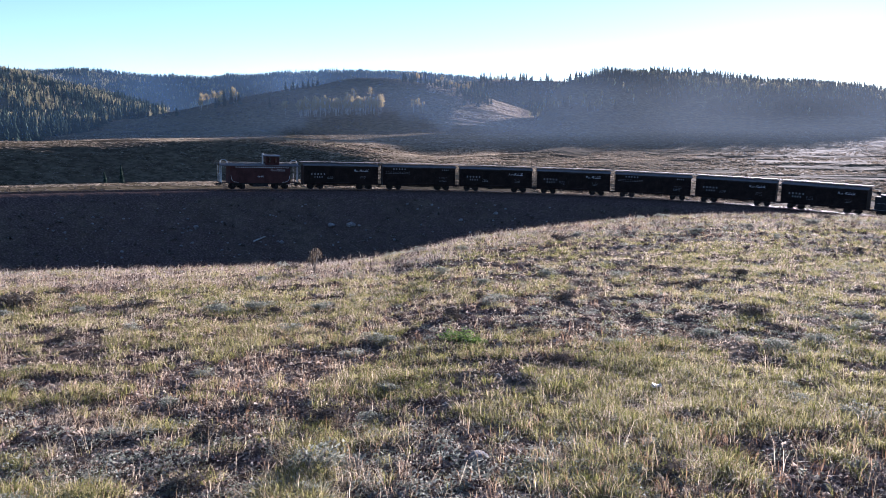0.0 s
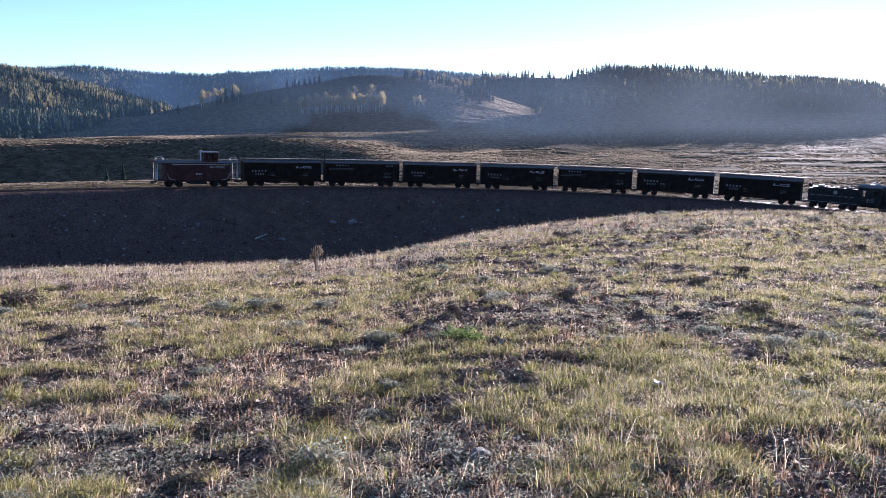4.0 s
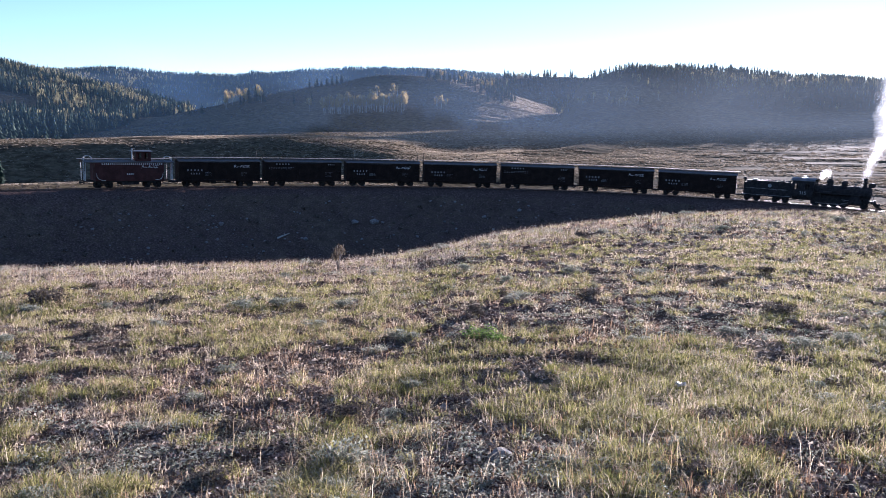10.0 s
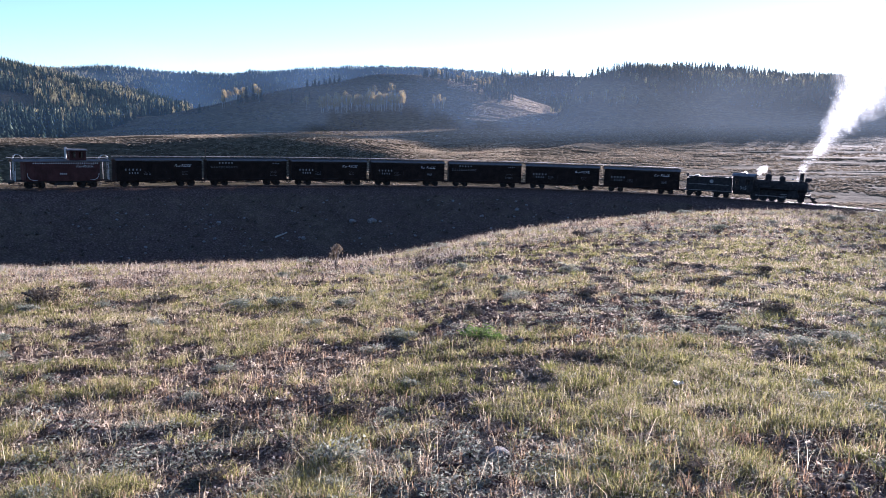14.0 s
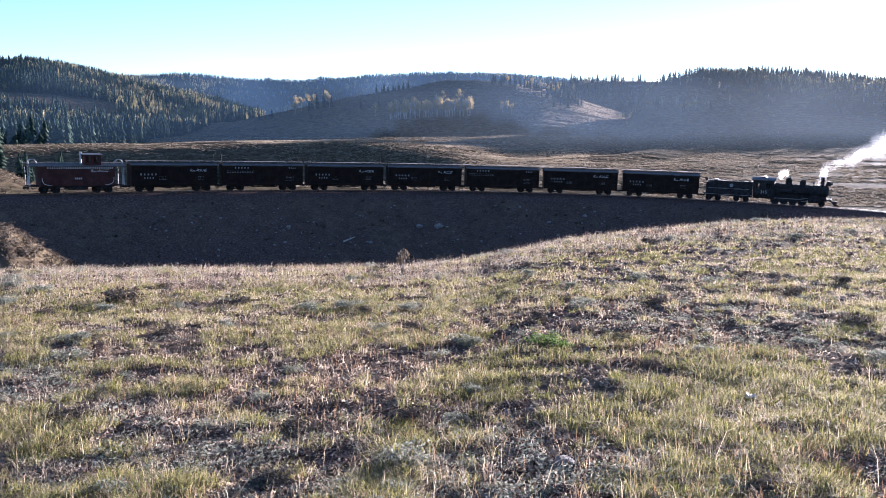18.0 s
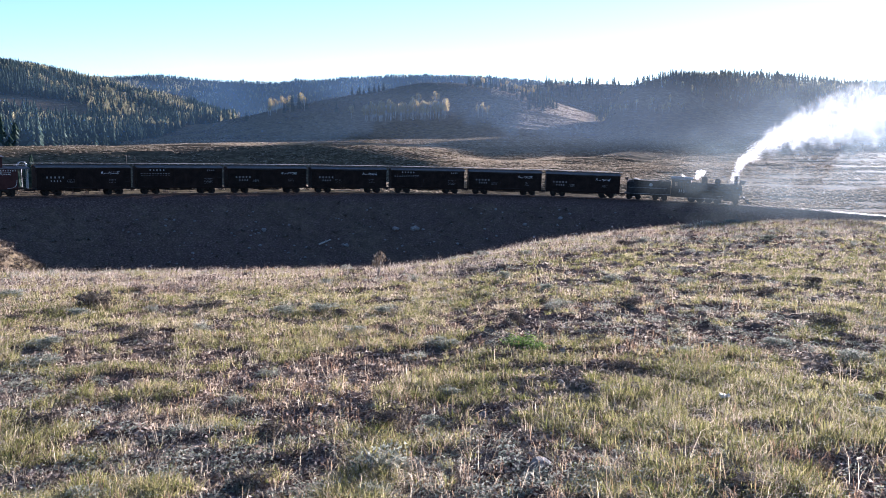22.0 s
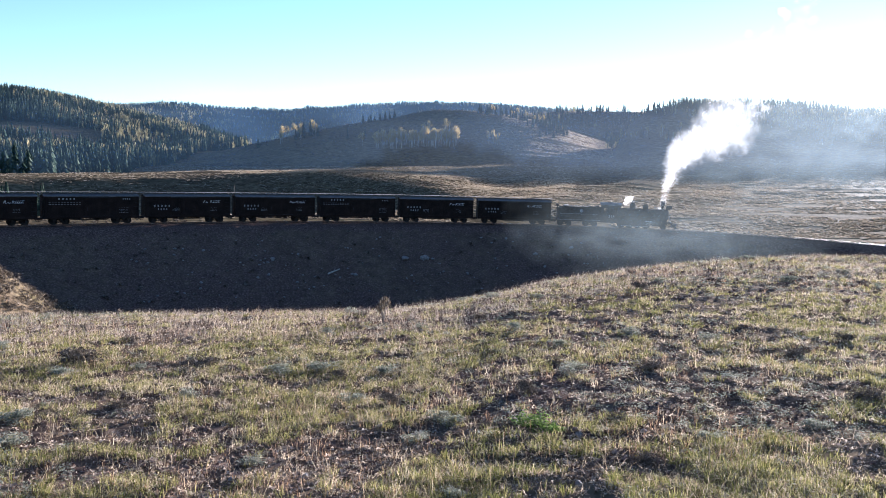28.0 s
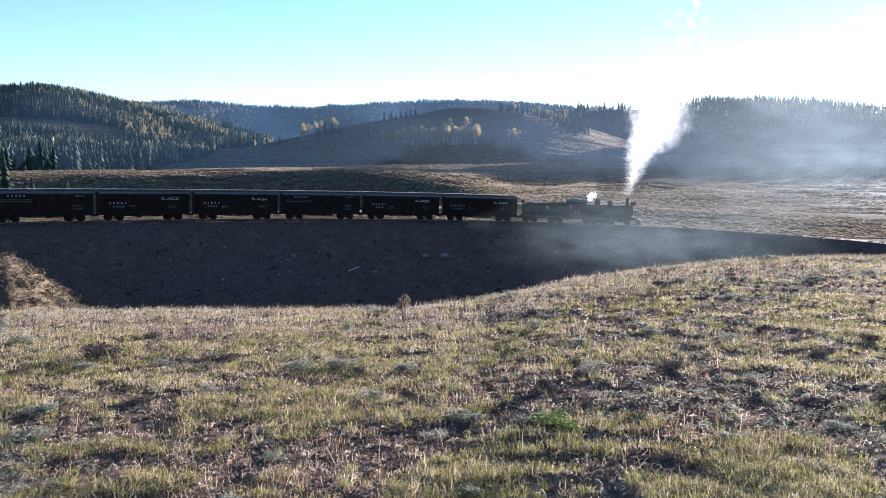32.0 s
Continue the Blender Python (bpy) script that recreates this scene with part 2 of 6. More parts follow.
# ---- the track's line: a curve that bends round the camera and falls to the side of the engine ----
S = np.arange(-170.0, 171.0, 1.0)
ZERO = 170
_k = -0.0153 - 0.0122 * np.clip(S, -125, 45) / 100
_k = np.where(S > 60, _k * np.clip((85 - S) / 25, 0, 1), _k)
_h = np.concatenate([[0], np.cumsum((_k[1:] + _k[:-1]) / 2)])
HEAD = _h - _h[ZERO] + 0.0972
_m = (HEAD[1:] + HEAD[:-1]) / 2
TX = np.concatenate([[0], np.cumsum(np.cos(_m))])
TY = np.concatenate([[0], np.cumsum(np.sin(_m))])
TX, TY = TX - TX[ZERO] + 3.685, TY - TY[ZERO] + 104.917
GRADE = -0.0331


def on_track(s):
    return float(np.interp(s, S, TX)), float(np.interp(s, S, TY)), GRADE * s


def car_pose(s, half):
    a, b = Vector(on_track(s - half)), Vector(on_track(s + half))
    c, d = (a + b) / 2, b - a
    return pose(c.x, c.y, c.z, 0, -math.degrees(math.atan2(d.z, math.hypot(d.x, d.y))), math.degrees(math.atan2(d.y, d.x)))


# ---- the lie of the land ----
EYE_Z = 8.77


def lattice(ix, iy, seed):
    h = np.sin(ix * 127.1 + iy * 311.7 + seed * 74.7) * 43758.5453
    return h - np.floor(h)


def rough(x, y, size, seed=0):
    """Smooth noise between -1 and 1 with features of that size."""
    x, y = np.asarray(x, float) / size, np.asarray(y, float) / size
    ix, iy = np.floor(x), np.floor(y)
    fx, fy = x - ix, y - iy
    fx, fy = fx * fx * (3 - 2 * fx), fy * fy * (3 - 2 * fy)
    a = lattice(ix, iy, seed) * (1 - fx) + lattice(ix + 1, iy, seed) * fx
    b = lattice(ix, iy + 1, seed) * (1 - fx) + lattice(ix + 1, iy + 1, seed) * fx
    return (a * (1 - fy) + b * fy) * 2 - 1


def smax(a, b, k):
    return np.logaddexp(a / k, b / k) * k


def ease(v, a, b):
    t = np.clip((v - a) / (b - a), 0, 1)
    return t * t * (3 - 2 * t)


# skylines: bearing in degrees, elevation in degrees of the bare ground
LEFT_HILL = ([-60, -38.4, -32.6, -30.9, -28.9, -26.8, -23.7, -20.5, -18.4, -15], [2.3, 3.45, 3.7, 3.62, 3.18, 2.62, 1.95, 1.1, 0.25, -1.0])
FAR_RIDGE = ([-60, -33.4, -27.2, -23.4, -20.1, -16.5, -13.4, -10.8, -8.6, -5.9, -3.2, 0.2, 10, 40], [2.7, 3.15, 3.02, 3.12, 2.95, 2.74, 2.88, 3.04, 3.22, 3.3, 3.22, 3.0, 2.3, 1.0])
BALD_HILL = ([-26, -20.6, -18.5, -14.5, -12.7, -10.1, -8.2, -7.1, -5.5, -3.2, -0.9, 1.0, 3.0, 5.0, 7.0, 9.0, 11], [-1.3, -0.07, 0.44, 1.37, 1.64, 2.1, 2.37, 2.68, 2.91, 2.88, 2.68, 2.3, 1.65, 0.95, 0.3, -0.4, -1.2])
SADDLE = ([-13, -8, -3.2, -0.9, 1.8, 3.7, 6.4, 8.3, 10.5, 16, 20], [-1.0, 1.0, 2.28, 2.51, 2.7, 2.77, 2.76, 2.64, 2.25, 1.0, -1.0])
RIGHT_HILL = ([5.4, 6.6, 7.4, 8.0, 8.9, 10.5, 12, 13.8, 17.4, 20.2, 23.2, 25.7, 27.9, 33.1, 42, 60], [-1.2, 0.2, 1.5, 2.25, 2.75, 3.14, 3.16, 3.1, 2.83, 2.61, 2.41, 2.09, 1.75, 1.12, 0.6, 0.4])
BROW = ([-50, -33.6, -28.7, -22.1, -15, -8.9, -3.3, 2.6, 8.5, 12.3, 16, 19.6, 23, 28.4, 45], [8.5, 8.61, 8.93, 9.27, 9.51, 9.53, 8.99, 7.78, 7.04, 6.61, 6.32, 6.08, 5.98, 5.86, 5.8])
BROW_AT = ([-50, -30, -10, 0, 10, 20, 30], [24, 23, 22, 25, 34, 42, 46])


def hill(d, az, line, foot, crest, z0=2.0, back=1.5):
    top = EYE_Z + crest * np.tan(np.radians(np.interp(az, *line)))
    up = ease(d, foot, crest) * 0.45 + np.clip((d - foot) / (crest - foot), 0, 1) * 0.55
    down = 1 - 0.8 * ease(d, crest, crest * back)
    return np.where(d < crest, z0 + (top - z0) * up, z0 + (top - z0) * down) - np.where(d < foot, (foot - d) * 0.2, 0)


def hummocks(x, y):
    """Small mounds of turf with hollows of bare soil between them."""
    a = rough(x, y, 1.3, 1) + 0.6 * rough(x + 0.3 * y, y, 0.55, 2)
    return 0.014 * a + 0.020 * np.clip(rough(x, y, 0.3, 61), -0.4, 1) + 0.020 * rough(x, y, 0.14, 62)


def ground(x, y, detail=True):
    """Height of the ground, and how much grass covers it."""
    x, y = np.asarray(x, float), np.asarray(y, float)
    d, az = np.hypot(x, y) + 1e-6, np.degrees(np.arctan2(x, y))
    shape = x.shape
    # nearest point of the track
    off = np.full(x.size, 400.0)
    rail, outer = np.zeros(x.size), np.ones(x.size)
    fx, fy = x.ravel(), y.ravel()
    near = np.where((d.ravel() < 230))[0]
    for c in range(0, len(near), 20000):
        i = near[c:c + 20000]
        q = (fx[i, None] - TX) ** 2 + (fy[i, None] - TY) ** 2
        j = q.argmin(1)
        off[i] = np.sqrt(q[np.arange(len(i)), j])
        rail[i] = GRADE * S[j]
        side = -(fx[i] - TX[j]) * np.sin(HEAD[j]) + (fy[i] - TY[j]) * np.cos(HEAD[j])
        outer[i] = np.where(side > 0, 1, 0)
        off[i] = np.where(np.abs(side) < 40, np.where(off[i] < 3, np.abs(side), off[i]), off[i])
    off, rail, outer = off.reshape(shape), rail.reshape(shape), outer.reshape(shape)
    # the knoll with the camera: falls gently to a brow, then into the gully
    dep, at = np.tan(np.radians(np.interp(az, *BROW))), np.interp(az, *BROW_AT)
    fall = dep - 1.62 / at
    beyond = np.interp(az, [-50, -5, 6, 16, 40], [0.30, 0.34, 0.22, 0.10, 0.07])
    knoll = EYE_Z - 1.62 - d * fall - beyond * 1.6 * np.logaddexp(0, (d - at - 1.5) / 1.6)
    knoll = np.where(np.abs(az) > 60, np.maximum(knoll, 5.0 - 0.02 * d), knoll)
    gully = np.interp(az, [-60, -38, -31, -25, -10, 8, 20, 40], [2.0, 0.2, -3.0, -8.0, -9.0, -8.0, -5.2, -4.5]) + 0.5 * rough(x, y, 9, 3)
    bank = rail - 0.42 - 0.62 * np.maximum(off - 2.5, 0)
    inside = smax(knoll, smax(bank, gully, 0.6), 0.35)
    spur = np.minimum(1.6, 1.1 - 0.8 * (az + 33.5)) - 2.6 * np.maximum(0, az + 28.2) + 0.34 * rough(x, y, 3.1, 44) + 0.24 * rough(x, y, 1.2, 45) - 0.5 * np.maximum(0, 54 - d)
    spur = spur - 0.34 * np.maximum(0, 25 - off)
    inside = np.where(x < -12, smax(inside, spur, 0.4), inside)
    inside = np.where(off < 2.6, rail - 0.155 - 0.22 * ease(off, 1.3, 2.4), inside)
    # beyond the track: ditch, meadow and a low swell
    swell = EYE_Z - 182 * np.tan(np.radians(np.interp(az, [-50, -33, -26, -20, -12, -5, 0, 8], [1.4, 1.5, 1.55, 1.4, 1.3, 1.7, 2.4, 3.0])))
    plain = np.interp(az, [-40, -10, 5, 15, 30], [1.2, 1.0, 0.3, -1.0, -2.2]) + np.interp(az, [-10, 5, 30], [0.012, 0.016, 0.03]) * np.clip(d - 110, 0, 190)
    bulge = np.exp(-((d - 182) / np.where(d < 182, 21, 60)) ** 2) * np.clip(swell - 1.6, 0, 9) * ease(-az, -8, 4)
    dip = -4.4 * np.exp(-((d - 143) / 18) ** 2) * ease(-az, 3, 13)
    field = plain + bulge + dip
    bed = rail - 0.155 - 0.25 * ease(off, 1.3, 2.4)
    field = bed + (field - bed) * ease(off, 2.6, 24)
    outside = field + 3.4 * ease(-az, 31.2, 35.5) * ease(off, 3, 12) * np.exp(-((d - 124) / 18) ** 2)
    z = np.where(outer > 0.5, outside, inside)
    z = np.where(d > 240, plain, z)
    # hills
    z = smax(z, hill(d, az, BALD_HILL, 330, 520), 1.0)
    z = smax(z, hill(d, az, RIGHT_HILL, 300, np.interp(az, [5, 8, 11, 16], [420, 440, 490, 620]), back=1.3), 1.0)
    z = smax(z, hill(d, az, SADDLE, 610, 820, z0=np.interp(az, [-10, -5, 1.5, 5, 9, 13], [-12.0, 31.0, 31.0, 16.0, 8.0, -12.0])), 1.5)
    z = smax(z, hill(d, az, LEFT_HILL, 420, 900), 1.5)
    z = smax(z, hill(d, az, FAR_RIDGE, 1300, 2600, z0=0, back=1.4), 3.0)
    z = z + 16 * rough(x + 0.4 * y, y * 0.45, 210, 81) * ease(d, 1350, 1600) * ease(2560 - d, 0, 300)
    if detail:
        z = z + np.where(d < 70, 1, 0) * hummocks(x, y)
        far = np.clip((d - 112) / 60, 0, 1)
        lx, ly = x * 0.91 - y * 0.41, x * 0.41 + y * 0.91
        z = z + 0.6 * rough(lx, ly * 0.25, 8.0, 71) * np.clip((d - 130) / 30, 0, 1) * np.clip((320 - d) / 60, 0, 1) * ease(az, -9, 0) * ease(19 - az, 0, 7)
        z = z + far * (0.24 * rough(x, y, 14, 5) + np.interp(az, [-4, 6], [0.07, 0.045]) * rough(x * 0.5, y, 4.5, 6) + np.where(d < 420, 1, 0) * np.interp(az, [-4, 6], [0.05, 0.11]) * rough(x * 0.38, y, 2.1, 63) + np.clip((d - 250) / 400, 0, 1) * (2.2 * rough(x, y, 70, 7) + 0.9 * rough(x, y, 25, 8)))
        z = z + np.where((d > 60) & (off > 2.8) & (off < 40) & (outer < 0.5), 0.22 * rough(x, y, 2.6, 9) + 0.12 * rough(x, y, 0.9, 10), 0)
    cover = np.where(d < 70, 0.36 + 0.3 * ease(d, 12, 32) + 0.22 * rough(x, y, 3.5, 11), 0.8 + 0.15 * rough(x, y, 30, 12))
    cover = np.where((off < 26) & (outer < 0.5), 0.28 + 0.12 * rough(x, y, 5, 13), cover)
    cover = np.where(off < 3.2, 0.02, cover)
    return z, cover


def gz(x, y):
    return float(ground(np.array([x]), np.array([y]))[0][0])


def left_keep(az, d, x, y):
    clear = (np.abs(d - 602 - 14 * rough(x, y, 60, 31)) < 38) & (az < -27.3)
    return ~clear & (d > np.interp(az, [-42, -31, -28, -25.5, -23.5, -22, -20], [235, 240, 255, 285, 400, 530, 560]) + 30 * rough(x, y, 40, 32) + 10 * rough(x, y, 13, 38)) & (az < -19.0 + (d - 600) * 0.003 + rough(x, y, 40, 33))


def ridge_keep(az, d, x, y):
    """The wooded ridge, cut by narrow clearings that let the low sun through."""
    q = x * 0.91 - y * 0.415
    gap = np.min(np.abs(q[..., None] - np.array([-92.0, -82.0, -60.0, -53.0, -34.0, -22.0])), -1) < 2.6 + rough(x, y, 14, 37)
    return (~gap | (rough(x, y, 1.7, 39) > 0.2)) & (d > np.interp(az, [6, 9, 12, 20, 28, 40], [470, 430, 412, 390, 400, 430]) + 40 * rough(x, y, 50, 34))


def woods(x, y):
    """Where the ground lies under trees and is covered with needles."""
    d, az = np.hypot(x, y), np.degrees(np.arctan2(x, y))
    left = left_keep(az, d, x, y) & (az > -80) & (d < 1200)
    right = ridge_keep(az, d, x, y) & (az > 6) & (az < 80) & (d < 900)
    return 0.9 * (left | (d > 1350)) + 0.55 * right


def build_ground():
    az = np.concatenate([np.arange(-180, -42, 3.0), np.arange(-42, 42, 0.2), np.arange(42, 180, 3.0)])
    r = np.concatenate([[0.01, 0.3], np.geomspace(0.8, 2.4, 14), np.geomspace(2.5, 60, 330), np.geomspace(61, 76, 12), np.arange(76.5, 113, 0.5), np.geomspace(113.5, 420, 330), np.geomspace(430, 4900, 110)])
    A, R = np.meshgrid(np.radians(az), r)
    X, Y = R * np.sin(A) + 0.05, R * np.cos(A) - 0.2
    Z, C = ground(X, Y)
    k, n = len(az), len(r)
    v = np.stack([X, Y, Z], -1).reshape(-1, 3)
    i, j = np.meshgrid(np.arange(n - 1), np.arange(k), indexing="ij")
    a, b = i * k + j, i * k + (j + 1) % k
    f = np.stack([a, a + k, b + k, b], -1).reshape(-1, 4)
    me = array_mesh("ground", v, f, M_GROUND)
    me.attributes.new("cover", "FLOAT", "POINT").data.foreach_set("value", C.ravel().astype(np.float32))
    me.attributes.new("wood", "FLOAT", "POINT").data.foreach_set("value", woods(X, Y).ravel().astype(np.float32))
    me.polygons.foreach_set("use_smooth", [True] * len(me.polygons))
    ob = new("ground", me)
    tagged(ob, "dry mountain grassland with a railway embankment and wooded hills", "ground", kind="structure")


build_ground()


# ---- the railway ----
def build_track():
    track = tagged(new("railway_track"), "narrow-gauge railway track on dark ballast", "track", kind="structure")
    ss = np.arange(-100, 71, 1.0)
    for sgn in (-1, 1):
        rings = []
        for s in ss:
            x, y, z = on_track(s)
            h = float(np.interp(s, S, HEAD))
            nx, ny = -math.sin(h), math.cos(h)
            c = 0.4572 * sgn
            rings.append([(x + nx * (c + q), y + ny * (c + q), z + w) for q, w in
                          ((-0.055, -0.13), (0.055, -0.13), (0.012, -0.1), (0.012, -0.035), (0.03, -0.03), (0.028, 0), (-0.028, 0), (-0.03, -0.03), (-0.012, -0.035), (-0.012, -0.1))])
        part("rail", Geo().quad_strip(rings), M_RUST, track, "worn steel rail")
    tie = Geo().box(-0.1, 0.1, -1.0, 1.0, -0.29, -0.13, 0.01).mesh("tie", M_TIE)
    for i in range(290):
        s = -82 + i * 0.5
        x, y, z = on_track(s)
        h = math.degrees(float(np.interp(s, S, HEAD)))
        part("tie", tie, None, track, at=pose(x, y, z + random.uniform(-0.015, 0.01), 0, 1.9, h + random.uniform(-2, 2)))


WHEELS = []     # wheelset, radius, phase


def wheel_mesh(r):
    g = Geo()
    for sgn in (-1, 1):
        g.lathe((0, 0.40 * sgn, 0), (0, sgn, 0), [(-0.02, r * 0.2), (-0.02, r * 0.25), (0, r * 0.8), (0.01, r * 1.06), (0.035, r * 1.06), (0.04, r), (0.12, r * 0.99), (0.125, r * 0.85), (0.08, r * 0.75), (0.09, r * 0.3), (0.14, r * 0.22), (0.14, r * 0.02)], 20)
        for k in range(4):
            a = k * math.pi / 2
            g.rod((r * 0.3 * math.cos(a), 0.51 * sgn, r * 0.3 * math.sin(a)), (r * 0.78 * math.cos(a), 0.505 * sgn, r * 0.78 * math.sin(a)), 0.03, 5)
    g.rod((0, -0.45, 0), (0, 0.45, 0), 0.06, 8)
    return g.mesh("wheelset", M_IRON)


M_WHEELSET = wheel_mesh(0.33)


def truck(parent, x, base=1.15):
    """A four-wheeled arch-bar truck."""
    g = Geo()
    for sgn in (-1, 1):
        y0, y1 = sgn * 0.62 - 0.05, sgn * 0.62 + 0.05
        b = base / 2
        for z0, zm in ((0.55, 0.62), (0.42, 0.22)):
            pts = [(-b - 0.15, z0), (-b * 0.75, z0), (-0.25, zm), (0.25, zm), (b * 0.75, z0), (b + 0.15, z0)]
            for (xa, za), (xb, zb) in zip(pts[:-1], pts[1:]):
                g.prism([(xa, za - 0.03), (xb, zb - 0.03), (xb, zb + 0.03), (xa, za + 0.03)], y0, y1)
        for q in (-b, b):
            g.box(q - 0.11, q + 0.11, y0 - 0.03, y1 + 0.03, 0.24, 0.5, 0.015)
        for q in (-0.22, 0.22):
            g.rod((q, sgn * 0.62, 0.2), (q, sgn * 0.62, 0.65), 0.03, 6)
    g.box(-0.17, 0.17, -0.75, 0.75, 0.42, 0.64)
    t = part("truck", g, M_IRON, parent, "black arch-bar truck", at=pose(x, 0, 0))
    for q in (-base / 2, base / 2):
        w = part("wheelset", M_WHEELSET, None, t, "black cast-iron wheelset", at=pose(q, 0, 0.33))
        WHEELS.append((w, 0.33))
    return t


def coupler(parent, x, sgn):
    g = Geo().box(min(x, x + sgn * 0.45), max(x, x + sgn * 0.45), -0.09, 0.09, 0.5, 0.68)
    g.box(min(x + sgn * 0.33, x + sgn * 0.55), max(x + sgn * 0.33, x + sgn * 0.55), -0.14, 0.14, 0.47, 0.71, 0.02)
    part("coupler", g, M_IRON, parent)
    h = Geo()
    pts = [(x + sgn * 0.5 * t, 0.22, 0.6 - 0.3 * math.sin(math.pi * t)) for t in np.linspace(0, 1, 6)]
    part("air_hose", h.pipe([tuple(float(c) for c in p) for p in pts], 0.03), M_IRON, parent)


def bars(parent, name, x0, z0, width, height, n, side, y, label, slant=0.0, paint=M_WORN):
    """A row of n plain painted bars that stands for writing."""
    g = Geo()
    step = width / n
    for i in range(n):
        a, b = x0 + i * step, x0 + i * step + step * (0.36 if height > 0.1 else 0.62)
        if side > 0:
            a, b = -b, -a
        yy = sorted((side * y, side * (y + 0.008)))
        s = slant * height * -side
        g.quad_strip([[(a, yy[0], z0), (b, yy[0], z0), (b, yy[1], z0), (a, yy[1], z0)],
                      [(a + s, yy[0], z0 + height), (b + s, yy[0], z0 + height), (b + s, yy[1], z0 + height), (a + s, yy[1], z0 + height)]])
        if n <= 5 and height > 0.1:
            part(name, g, paint, parent, label)
            g = Geo()
    if g.v:
        tagged(part(name, g, paint, parent, label), kind="stuff")


def script_mark(parent, x0, z0, width, side, y):
    """A flowing white mark: two runs of slanted loops, the second under a long rising stroke."""
    g = Geo()
    out = side * (y + 0.006)

    def stroke(points, r):
        g.pipe([((-(x0 + q) if side > 0 else x0 + q), out, z0 + h) for q, h in points], r, 5)

    def word(a, b, loops, high):
        # a tall looped initial, then a run of low rounded strokes
        stroke([(width * a, 0.0), (width * a + 0.05, 0.16), (width * a + 0.08, high), (width * a + 0.17, high - 0.01), (width * a + 0.2, high - 0.07), (width * a + 0.15, 0.15), (width * a + 0.07, 0.14)], 0.017)
        stroke([(width * a + 0.12, 0.14), (width * a + 0.17, 0.02), (width * a + 0.23, 0.0)], 0.015)
        n = loops * 8
        q0, q1 = width * a + 0.26, width * b
        stroke([(q0 + (q1 - q0) * k / n + 0.025 * math.sin(2 * math.pi * loops * k / n), 0.055 * (1 - math.cos(2 * math.pi * loops * k / n))) for k in range(n + 1)], 0.014)

    word(0.0, 0.29, 2, 0.25)
    word(0.40, 0.97, 5, 0.24)
    stroke([(width * 0.86, 0.0), (width * 0.89, 0.2), (width * 0.9, 0.24)], 0.013)
    stroke([(width * 0.31, 0.06), (width * 0.37, 0.07)], 0.012)
    stroke([(width * 0.52, 0.2), (width * 0.7, 0.21), (width * 1.0, 0.25)], 0.011)
    part("script_mark", g, M_WHITE, parent, "flowing white painted mark")


def ladder(parent, x, y, z0, z1, n, along="x"):
    sgn = 1 if y > 0 else -1
    for i in range(n):
        g = Geo()
        z = z0 + (z1 - z0) * i / (n - 1)
        if along == "x":
            g.pipe([(x - 0.2, y, z), (x - 0.2, y + 0.06 * sgn, z), (x + 0.2, y + 0.06 * sgn, z), (x + 0.2, y, z)], 0.012, 5)
        else:
            s = 1 if x > 0 else -1
            g.pipe([(x, y - 0.2, z), (x + 0.06 * s, y - 0.2, z), (x + 0.06 * s, y + 0.2, z), (x, y + 0.2, z)], 0.012, 5)
        part("grab_iron", g, M_IRON, parent)


def boarded(x0, x1, w, z0, z1, step=0.14):
    """A car body of upright boards with sunk joints: one grooved outline drawn upward."""
    n, m = int(round((x1 - x0) / step)), max(1, int(round(2 * w / step)))
    ring = []

    def side(p, q, count):
        d = (q - p).normalized()
        out = Vector((d.y, -d.x))
        for i in range(count):
            a, b = p + (q - p) * (i / count), p + (q - p) * ((i + 1) / count)
            ring.extend([a + d * 0.007 - out * 0.012, a + d * 0.007 + out * 0.01, b - d * 0.007 + out * 0.01, b - d * 0.007 - out * 0.012])

    c = [Vector((x0, -w)), Vector((x1, -w)), Vector((x1, w)), Vector((x0, w))]
    for i in range(4):
        side(c[i], c[(i + 1) % 4], m if i % 2 else n)
    return Geo().quad_strip([[(p.x, p.y, z) for p in ring] for z in (z0, z1)])


RIB_ME = Geo().quad_strip([[(-0.02, y, z), (0.02, y, z), (0.02, y, z + 0.03), (-0.02, y, z + 0.03)] for y, z in ((-1.21, 2.9), (0, 3.155), (1.21, 2.9))]).mesh("rib", M_ROOF)


